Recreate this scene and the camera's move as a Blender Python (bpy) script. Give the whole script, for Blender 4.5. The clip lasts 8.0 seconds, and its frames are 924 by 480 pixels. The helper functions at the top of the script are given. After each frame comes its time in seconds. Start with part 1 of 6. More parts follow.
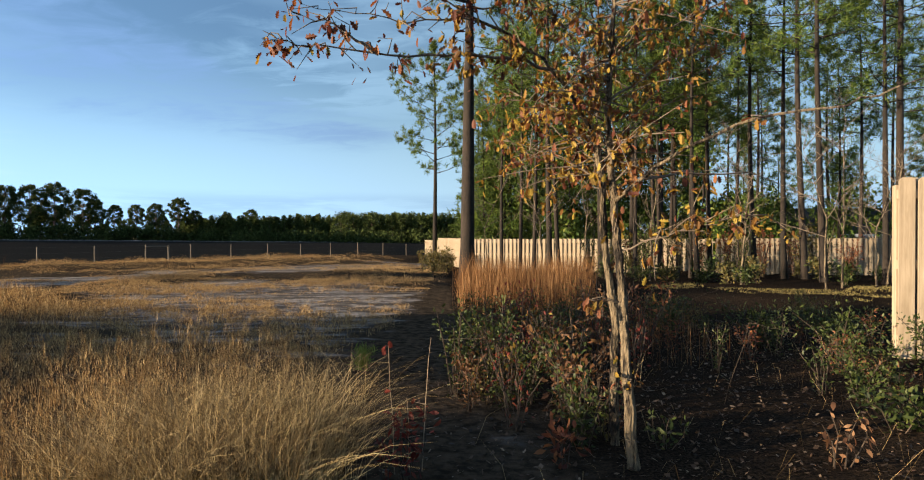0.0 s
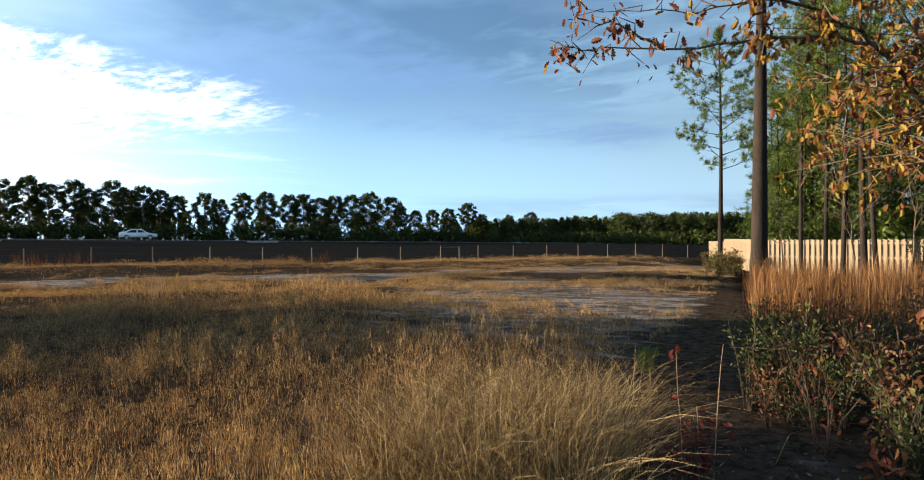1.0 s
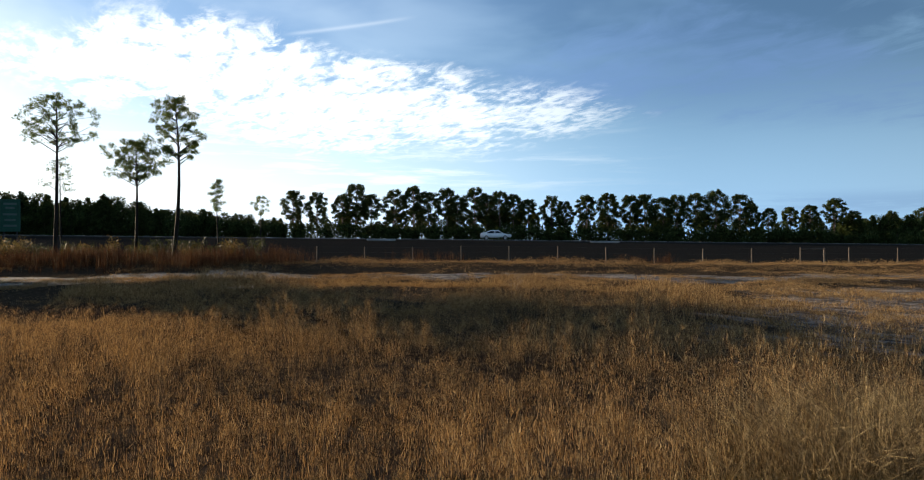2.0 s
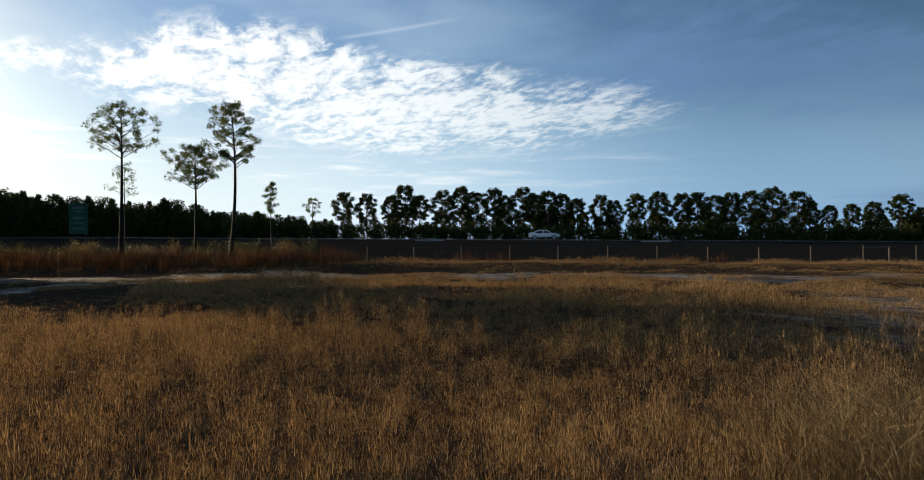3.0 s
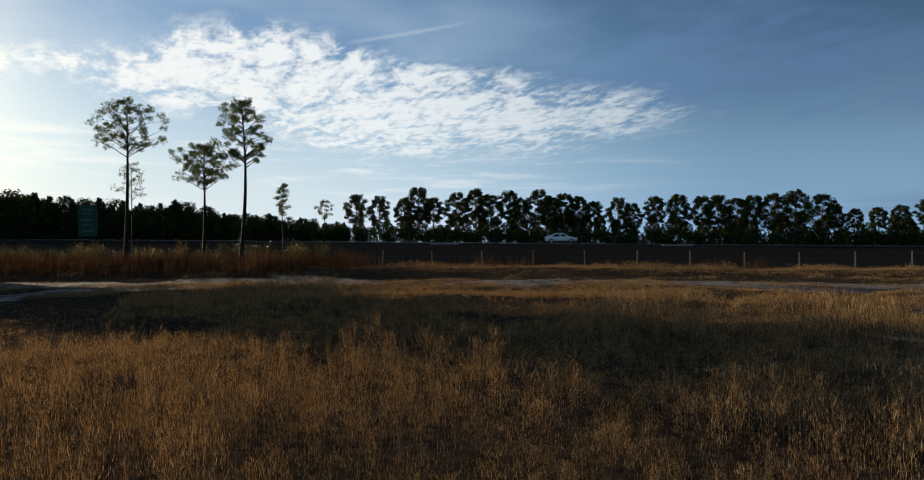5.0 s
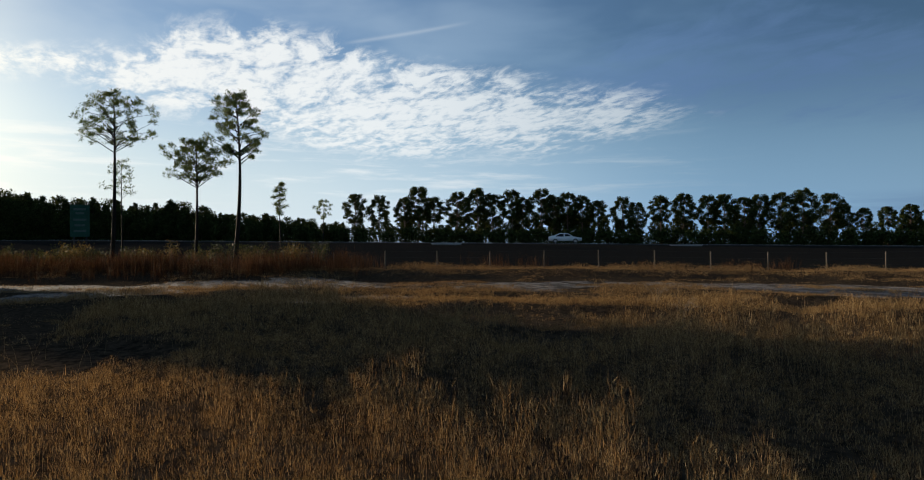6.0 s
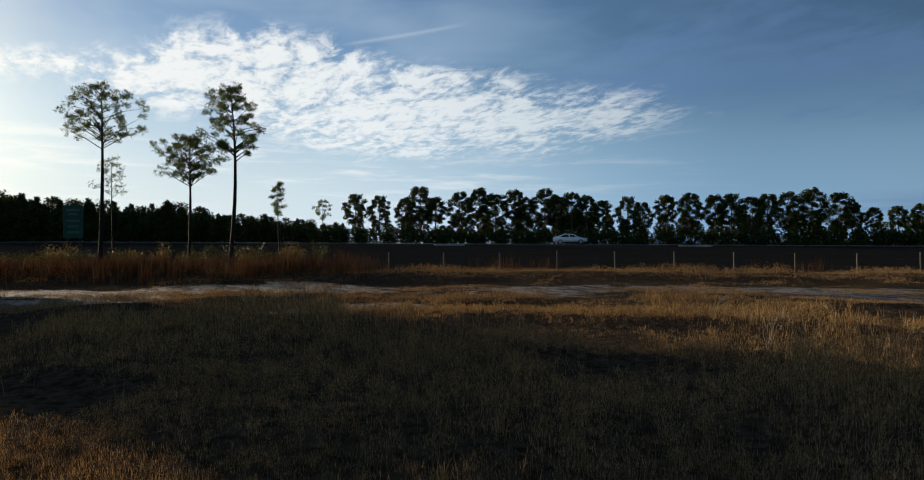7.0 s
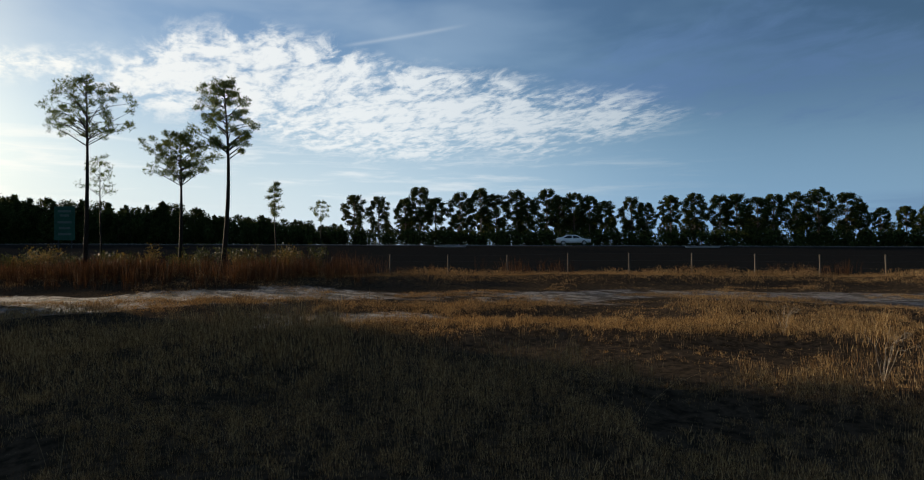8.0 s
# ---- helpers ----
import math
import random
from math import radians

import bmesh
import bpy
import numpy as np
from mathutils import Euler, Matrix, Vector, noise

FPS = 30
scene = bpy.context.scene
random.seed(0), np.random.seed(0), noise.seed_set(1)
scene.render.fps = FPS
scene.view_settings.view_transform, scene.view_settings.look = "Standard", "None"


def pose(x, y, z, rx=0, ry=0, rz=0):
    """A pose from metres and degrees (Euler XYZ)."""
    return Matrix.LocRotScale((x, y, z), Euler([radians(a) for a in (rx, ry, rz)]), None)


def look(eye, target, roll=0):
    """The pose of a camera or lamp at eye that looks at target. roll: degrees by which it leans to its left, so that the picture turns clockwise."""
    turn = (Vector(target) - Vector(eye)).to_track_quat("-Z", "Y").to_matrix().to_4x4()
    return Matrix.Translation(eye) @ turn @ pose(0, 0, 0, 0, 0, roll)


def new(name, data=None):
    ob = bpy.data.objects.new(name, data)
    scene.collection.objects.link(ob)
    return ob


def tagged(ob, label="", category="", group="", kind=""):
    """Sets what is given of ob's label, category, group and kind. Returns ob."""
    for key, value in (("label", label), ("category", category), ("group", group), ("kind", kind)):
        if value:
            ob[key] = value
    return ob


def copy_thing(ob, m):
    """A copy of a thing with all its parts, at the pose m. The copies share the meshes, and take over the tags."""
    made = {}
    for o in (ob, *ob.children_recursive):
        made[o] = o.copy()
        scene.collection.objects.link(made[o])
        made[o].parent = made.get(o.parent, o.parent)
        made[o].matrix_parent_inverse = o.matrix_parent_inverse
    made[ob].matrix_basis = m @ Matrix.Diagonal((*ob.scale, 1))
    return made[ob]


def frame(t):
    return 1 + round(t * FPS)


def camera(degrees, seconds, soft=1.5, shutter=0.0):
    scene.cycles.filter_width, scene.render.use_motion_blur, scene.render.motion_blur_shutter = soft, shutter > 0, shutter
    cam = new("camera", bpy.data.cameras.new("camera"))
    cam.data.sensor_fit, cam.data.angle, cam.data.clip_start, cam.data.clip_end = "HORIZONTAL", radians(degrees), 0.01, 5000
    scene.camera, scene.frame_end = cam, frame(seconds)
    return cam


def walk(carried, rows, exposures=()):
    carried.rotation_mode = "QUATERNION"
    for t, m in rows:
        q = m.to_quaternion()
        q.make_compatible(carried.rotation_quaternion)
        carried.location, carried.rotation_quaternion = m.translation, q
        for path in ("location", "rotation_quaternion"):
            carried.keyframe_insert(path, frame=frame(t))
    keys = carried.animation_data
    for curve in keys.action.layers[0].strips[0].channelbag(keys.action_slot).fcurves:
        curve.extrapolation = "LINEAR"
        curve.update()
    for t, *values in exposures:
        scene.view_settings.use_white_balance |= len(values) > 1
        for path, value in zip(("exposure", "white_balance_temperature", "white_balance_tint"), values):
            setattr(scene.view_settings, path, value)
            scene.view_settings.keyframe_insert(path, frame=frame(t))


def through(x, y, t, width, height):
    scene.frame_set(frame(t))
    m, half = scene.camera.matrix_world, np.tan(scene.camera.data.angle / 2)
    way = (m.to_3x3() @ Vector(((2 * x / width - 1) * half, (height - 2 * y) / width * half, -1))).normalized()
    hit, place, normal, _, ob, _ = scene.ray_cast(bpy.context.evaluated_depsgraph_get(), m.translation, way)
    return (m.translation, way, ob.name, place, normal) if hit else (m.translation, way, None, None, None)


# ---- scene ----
cam = camera(70.6, 8.0, soft=1.1)
PATH = [
    (0, (-0.03, 0.383, 1.287), (-0.047, 2.382, 1.274), -0.1),
    (0.5, (-0.048, 0.365, 1.282), (-0.458, 2.322, 1.272), -0.2),
    (0.9, (-0.075, 0.364, 1.278), (-0.803, 2.227, 1.272), -0.2),
    (1, (-0.065, 0.342, 1.283), (-0.892, 2.163, 1.277), -0.3),
    (1.5, (-0.082, 0.176, 1.307), (-1.339, 1.731, 1.303), -0.3),
    (1.7, (-0.019, 0.111, 1.303), (-1.448, 1.511, 1.298), -0.3),
    (2, (0.068, -0.007, 1.305), (-1.543, 1.178, 1.304), -0.2),
    (2.2, (0.121, -0.079, 1.305), (-1.536, 1.041, 1.305), -0.1),
    (3.3, (0.139, -0.104, 1.291), (-1.557, 0.955, 1.292), -0.4),
    (3.5, (0.047, -0.071, 1.286), (-1.651, 0.985, 1.289), -0.2),
    (4, (-0.418, 0.096, 1.277), (-2.123, 1.142, 1.283), -0.3),
    (4.5, (-1.111, 0.282, 1.307), (-2.819, 1.323, 1.314), -0.3),
    (4.7, (-1.432, 0.353, 1.311), (-3.142, 1.391, 1.32), -0.3),
    (5.8, (-3.589, 1.071, 1.293), (-5.3, 2.106, 1.305), -0.4),
    (6, (-4.014, 1.205, 1.285), (-5.723, 2.245, 1.297), -0.4),
    (6.5, (-5.012, 1.534, 1.281), (-6.72, 2.574, 1.295), -0.4),
    (7, (-5.987, 1.869, 1.288), (-7.694, 2.91, 1.303), -0.5),
    (7.5, (-6.863, 2.176, 1.312), (-8.569, 3.219, 1.328), -0.5),
    (8, (-7.74, 2.534, 1.309), (-9.445, 3.579, 1.328), -0.6),
]
EXPOSURES = [(0.0, 1.98, 6850, 10), (1.0, 2.0, 6850, 10), (1.7, 1.65, 6700, 10), (2.2, 1.18, 6650, 10), (3.3, 0.85, 6650, 9), (4.5, 0.66, 6600, 9), (8.0, 0.62, 6550, 9)]
walk(cam, [(t, look(eye, target, roll)) for t, eye, target, roll in PATH], EXPOSURES)

# ---- light: a low sun beyond the young pines, broken cloud ----
SUN_AZ, SUN_EL = 111.0, 9.0  # degrees to the left of north, and above the horizon
SUN_DIR = Vector((-math.sin(radians(SUN_AZ)) * math.cos(radians(SUN_EL)), math.cos(radians(SUN_AZ)) * math.cos(radians(SUN_EL)), math.sin(radians(SUN_EL))))
sun_data = bpy.data.lights.new("sun", "SUN")
sun_data.energy, sun_data.angle, sun_data.color = 4.7, radians(0.6), (1.0, 0.80, 0.56)
sun = new("sun", sun_data)
sun.matrix_world = look(SUN_DIR * 50, (0, 0, 0))


class Nodes:
    """Short calls for shader nodes in one tree."""

    def __init__(self, tree):
        self.tree = tree
        tree.nodes.clear()

    def add(self, kind, **settings):
        node = self.tree.nodes.new(kind)
        for key, value in settings.items():
            setattr(node, key, value)
        return node

    def plug(self, socket, value):
        if isinstance(value, bpy.types.NodeSocket):
            self.tree.links.new(value, socket)
        elif value is not None:
            socket.default_value = value

    def math(self, op, a, b=None, c=None, clamp=False):
        node = self.add("ShaderNodeMath", operation=op, use_clamp=clamp)
        for n, value in enumerate((a, b, c)):
            self.plug(node.inputs[n], value)
        return node.outputs[0]

    def ramp(self, value, lo, hi, a=0.0, b=1.0):
        node = self.add("ShaderNodeMapRange", interpolation_type="SMOOTHSTEP")
        for n, v in enumerate((value, lo, hi, a, b)):
            self.plug(node.inputs[n], v)
        return node.outputs[0]

    def mix(self, fac, a, b, blend="MIX"):
        node = self.add("ShaderNodeMix", data_type="RGBA", blend_type=blend)
        self.plug(node.inputs[0], fac)
        self.plug(node.inputs[6], a)
        self.plug(node.inputs[7], b)
        return node.outputs[2]

    def noise(self, vector, scale, detail=4.0, rough=0.55, warp=0.0):
        node = self.add("ShaderNodeTexNoise")
        self.plug(node.inputs["Vector"], vector)
        for key, v in (("Scale", scale), ("Detail", detail), ("Roughness", rough), ("Distortion", warp)):
            node.inputs[key].default_value = v
        return node.outputs[0]

    def curve(self, value, knots, top):
        """A broken line through (value, height) knots, both rising to 120 and to top."""
        node = self.add("ShaderNodeValToRGB")
        node.color_ramp.interpolation = "LINEAR"
        while len(node.color_ramp.elements) < len(knots):
            node.color_ramp.elements.new(0.5)
        for k, (at, v) in enumerate(knots):
            node.color_ramp.elements[k].position = at / 120.0
            node.color_ramp.elements[k].color = (v / top, v / top, v / top, 1)
        self.plug(node.inputs[0], self.math("DIVIDE", value, 120.0))
        return self.math("MULTIPLY", node.outputs[0], top)

    def stretch(self, vector, size):
        node = self.add("ShaderNodeMapping")
        self.plug(node.inputs[0], vector)
        node.inputs[3].default_value = size
        return node.outputs[0]


def build_world():
    world = bpy.data.worlds.new("sky")
    scene.world = world
    world.use_nodes = True
    n = Nodes(world.node_tree)
    sky = n.add("ShaderNodeTexSky", sky_type="NISHITA", sun_disc=False)
    sky.sun_elevation, sky.sun_rotation = radians(SUN_EL), radians(-SUN_AZ)
    sky.altitude, sky.air_density, sky.dust_density, sky.ozone_density = 20, 1.0, 0.6, 2.2
    way = n.add("ShaderNodeTexCoord").outputs["Generated"]
    xyz = n.add("ShaderNodeSeparateXYZ")
    n.plug(xyz.inputs[0], way)
    x, y, z = xyz.outputs
    az = n.math("MULTIPLY", n.math("ARCTAN2", n.math("MULTIPLY", x, -1.0), y), 57.2958)
    el = n.math("MULTIPLY", n.math("ARCSINE", z), 57.2958)
    # the cloud sheet lies flat overhead: directions are laid onto it
    lift = n.math("ADD", n.math("MAXIMUM", z, 0.0), 0.10)
    sheet = n.add("ShaderNodeCombineXYZ")
    n.plug(sheet.inputs[0], n.math("DIVIDE", x, lift))
    n.plug(sheet.inputs[1], n.math("DIVIDE", y, lift))
    flat = sheet.outputs[0]
    turn = n.add("ShaderNodeMapping")
    n.plug(turn.inputs[0], flat)
    turn.inputs[2].default_value = (0, 0, radians(25))
    turn.inputs[3].default_value = (1.0, 1.7, 1.0)
    coarse = n.noise(turn.outputs[0], 0.55, 3.0, 0.5, 0.4)
    fine = n.noise(turn.outputs[0], 3.4, 9.0, 0.62, 0.7)
    ripple = n.noise(turn.outputs[0], 13.0, 5.0, 0.6, 0.3)
    # the bright bank of broken cloud towards the sun, between an upper and a lower edge
    upper = n.curve(az, ((34, 10.0), (38, 10.9), (41, 12.3), (47, 13.2), (55, 14.8), (63, 15.6), (68, 17.2), (75, 18.6), (82, 18.2), (86, 15.8), (94, 15.2), (112, 15.0)), 24.0)
    lower = n.curve(az, ((34, 10.0), (38, 10.1), (47, 8.4), (52, 7.2), (63, 6.9), (68, 7.4), (75, 8.9), (80, 9.7), (86, 10.6), (91, 12.0), (112, 10.0)), 24.0)
    sway = n.math("ADD", n.math("MULTIPLY", n.math("SUBTRACT", coarse, 0.5), 3.0), n.math("MULTIPLY", n.math("SUBTRACT", fine, 0.5), 3.4))
    inside = n.math("MINIMUM", n.math("SUBTRACT", n.math("ADD", upper, sway), el), n.math("SUBTRACT", el, n.math("SUBTRACT", lower, n.math("MULTIPLY", sway, 0.6))))
    bank = n.math("MULTIPLY", n.ramp(inside, -0.5, 1.7), n.ramp(az, 33.0, 46.0))
    cells = n.noise(turn.outputs[0], 7.5, 8.0, 0.66, 0.5)
    body = n.math("ADD", n.math("MULTIPLY", fine, 0.9), n.math("ADD", n.math("MULTIPLY", cells, 0.8), n.math("MULTIPLY", ripple, 0.5)))
    white = n.math("MULTIPLY", bank, n.ramp(n.math("ADD", body, n.math("MULTIPLY", n.ramp(inside, 0.0, 3.5), 0.16)), 0.98, 1.34))
    # thin bars under the bank, and one thin trail over it
    bars = n.noise(n.stretch(way, (3.0, 3.0, 30.0)), 2.2, 6.0, 0.6, 0.3)
    under_bank = n.math("MULTIPLY", n.ramp(bars, 0.48, 0.72), n.math("MULTIPLY", n.ramp(az, 30.0, 60.0), n.math("MULTIPLY", n.ramp(el, 2.5, 5.0), n.ramp(el, 11.0, 8.0))))
    trail_off = n.math("SUBTRACT", el, n.math("ADD", 16.9, n.math("MULTIPLY", n.math("SUBTRACT", 69.0, az), 0.17)))
    trail = n.math("MULTIPLY", n.math("POWER", 2.718, n.math("MULTIPLY", n.math("MULTIPLY", trail_off, trail_off), -45.0)), n.math("MULTIPLY", n.ramp(az, 57.0, 61.0), n.ramp(az, 69.5, 67.0)))
    white = n.math("MAXIMUM", white, n.math("MAXIMUM", n.math("MULTIPLY", under_bank, 0.7), n.math("MULTIPLY", trail, 0.2)))
    # thin veils everywhere, more of them low down
    low = n.ramp(el, 0.0, 13.0, 1.0, 0.0)
    streaks = n.noise(n.stretch(way, (2.2, 2.2, 7.0)), 1.5, 4.0, 0.5, 0.25)
    veil = n.math("MULTIPLY", n.ramp(streaks, 0.30, 0.74), n.math("ADD", 0.30, n.math("MULTIPLY", low, 0.50)))
    veil = n.math("MAXIMUM", veil, n.ramp(el, 0.0, 17.0, 0.97, 0.10))
    # pale cloud high over the wood
    pale = n.math("MULTIPLY", n.ramp(az, 30.0, 14.0), n.math("MULTIPLY", n.ramp(el, 6.0, 11.0), n.ramp(n.math("ADD", coarse, n.math("MULTIPLY", fine, 0.5)), 0.55, 0.85)))
    veil = n.math("MAXIMUM", veil, n.math("MULTIPLY", pale, 0.5))
    # the grey-blue sheet away from the sun
    grey_top = n.curve(az, ((0, 8.3), (5, 8.9), (10, 10.3), (18, 12.8), (24, 16.0), (33, 19.5), (45, 17.0), (60, 13.0)), 24.0)
    grey_foot = n.curve(az, ((0, 8.3), (5, 8.0), (10, 7.1), (17, 7.7), (24, 8.2), (33, 9.2), (41, 10.5), (60, 12.0)), 24.0)
    grey_in = n.math("MINIMUM", n.math("SUBTRACT", n.math("ADD", grey_top, sway), el), n.math("SUBTRACT", n.math("ADD", el, n.math("MULTIPLY", sway, 0.3)), grey_foot))
    grey = n.math("MULTIPLY", n.ramp(grey_in, -0.6, 2.0), n.math("MULTIPLY", n.ramp(az, 58.0, 40.0), n.ramp(az, 1.0, 9.0)))
    grey = n.math("MULTIPLY", grey, n.ramp(n.math("ADD", n.math("MULTIPLY", coarse, 0.6), n.math("MULTIPLY", fine, 0.4)), 0.40, 0.60, 0.25, 1.0), clamp=True)
    low_grey = n.math("MULTIPLY", n.ramp(n.math("ABSOLUTE", n.math("SUBTRACT", el, 2.6)), 1.4, 0.2), n.math("MULTIPLY", n.ramp(az, 42.0, 26.0), n.ramp(bars, 0.35, 0.6)))
    grey = n.math("MAXIMUM", grey, n.math("MULTIPLY", low_grey, 0.45))
    dot = n.add("ShaderNodeVectorMath", operation="DOT_PRODUCT")
    n.plug(dot.inputs[0], way)
    dot.inputs[1].default_value = SUN_DIR
    near = n.ramp(dot.outputs["Value"], 0.25, 1.0)
    glow = n.math("POWER", n.math("MAXIMUM", dot.outputs["Value"], 0.0), 34.0)
    blue = n.mix(1.0, sky.outputs[0], (SKY_TINT[0], SKY_TINT[1], SKY_TINT[2], 1.0), "MULTIPLY")
    lit = n.mix(near, (8.4, 9.8, 11.2, 1), (11.2, 11.6, 11.7, 1))
    haze = n.mix(near, (4.1, 7.1, 10.6, 1), (8.8, 10.0, 10.8, 1))
    colour = n.mix(veil, blue, haze)
    colour = n.mix(n.math("MULTIPLY", grey, 0.80), colour, (1.9, 3.5, 6.6, 1))
    colour = n.mix(n.math("MULTIPLY", white, 0.88), colour, lit)
    colour = n.mix(n.math("MULTIPLY", glow, 0.85), colour, (19.0, 17.6, 13.4, 1))
    # the whole sky brightens towards the sun
    colour = n.mix(1.0, colour, n.mix(n.ramp(dot.outputs["Value"], 0.2, 0.78), n.mix(n.ramp(dot.outputs["Value"], -0.45, 0.22), (0.62, 0.56, 0.50, 1), (0.70, 0.70, 0.70, 1)), (1.12, 1.09, 1.06, 1)), "MULTIPLY")
    back = n.add("ShaderNodeBackground")
    n.plug(back.inputs[0], colour)
    back.inputs[1].default_value = SKY_STRENGTH
    out = n.add("ShaderNodeOutputWorld")
    n.plug(out.inputs[0], back.outputs[0])


SKY_TINT, SKY_STRENGTH = (0.82, 1.09, 1.42), 0.050
build_world()


# ---- materials ----
def surface(name, rough=0.8, metal=0.0, spec=0.3):
    mat = bpy.data.materials.new(name)
    mat.use_nodes = True
    n = Nodes(mat.node_tree)
    bsdf = n.add("ShaderNodeBsdfPrincipled")
    bsdf.inputs["Roughness"].default_value = rough
    bsdf.inputs["Metallic"].default_value = metal
    bsdf.inputs["Specular IOR Level"].default_value = spec
    out = n.add("ShaderNodeOutputMaterial")
    n.plug(out.inputs[0], bsdf.outputs[0])
    return mat, n, bsdf, out


def bump(n, bsdf, height, strength, distance):
    node = n.add("ShaderNodeBump")
    node.inputs["Strength"].default_value, node.inputs["Distance"].default_value = strength, distance
    n.plug(node.inputs["Height"], height)
    n.plug(bsdf.inputs["Normal"], node.outputs[0])


def leafy(name, colours, through=0.35, rough=0.6, spec=0.2):
    """Thin leaf, blade or needle: each piece takes a colour of its own between those given, and lets some light through."""
    mat, n, bsdf, out = surface(name, rough, 0.0, spec)
    pick = n.add("ShaderNodeNewGeometry").outputs["Random Per Island"]
    ramp = n.add("ShaderNodeValToRGB")
    ramp.color_ramp.interpolation = "LINEAR"
    while len(ramp.color_ramp.elements) < len(colours):
        ramp.color_ramp.elements.new(0.5)
    for k, c in enumerate(colours):
        ramp.color_ramp.elements[k].position = k / max(1, len(colours) - 1)
        ramp.color_ramp.elements[k].color = (*c, 1)
    n.plug(ramp.inputs[0], pick)
    where = n.add("ShaderNodeTexCoord").outputs["Object"]
    patch = n.ramp(n.noise(where, 0.9, 3.0), 0.3, 0.7, 0.72, 1.25)
    colour = n.mix(1.0, ramp.outputs[0], n.mix(patch, (0, 0, 0, 1), (1, 1, 1, 1)), "MULTIPLY")
    n.plug(bsdf.inputs["Base Color"], colour)
    thin = n.add("ShaderNodeBsdfTranslucent")
    n.plug(thin.inputs[0], n.mix(1.0, colour, (1.25, 0.98, 0.66, 1), "MULTIPLY"))
    both = n.add("ShaderNodeMixShader")
    both.inputs[0].default_value = through
    n.plug(both.inputs[1], bsdf.outputs[0])
    n.plug(both.inputs[2], thin.outputs[0])
    n.plug(out.inputs[0], both.outputs[0])
    return mat


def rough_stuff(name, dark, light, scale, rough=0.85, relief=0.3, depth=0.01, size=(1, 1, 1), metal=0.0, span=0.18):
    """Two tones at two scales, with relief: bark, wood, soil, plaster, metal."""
    mat, n, bsdf, _ = surface(name, rough, metal)
    where = n.stretch(n.add("ShaderNodeTexCoord").outputs["Object"], size)
    big = n.noise(where, scale * 0.22, 3.0, 0.5)
    small = n.noise(where, scale, 6.0, 0.65, 0.3)
    both = n.math("ADD", n.math("MULTIPLY", big, 0.45), n.math("MULTIPLY", small, 0.55))
    each = n.add("ShaderNodeObjectInfo").outputs["Random"]
    tone = n.math("ADD", n.ramp(both, 0.5 - span, 0.5 + span), n.math("MULTIPLY", n.math("SUBTRACT", each, 0.5), 0.3), clamp=True)
    n.plug(bsdf.inputs["Base Color"], n.mix(tone, (*dark, 1), (*light, 1)))
    bump(n, bsdf, small, relief, depth)
    return mat


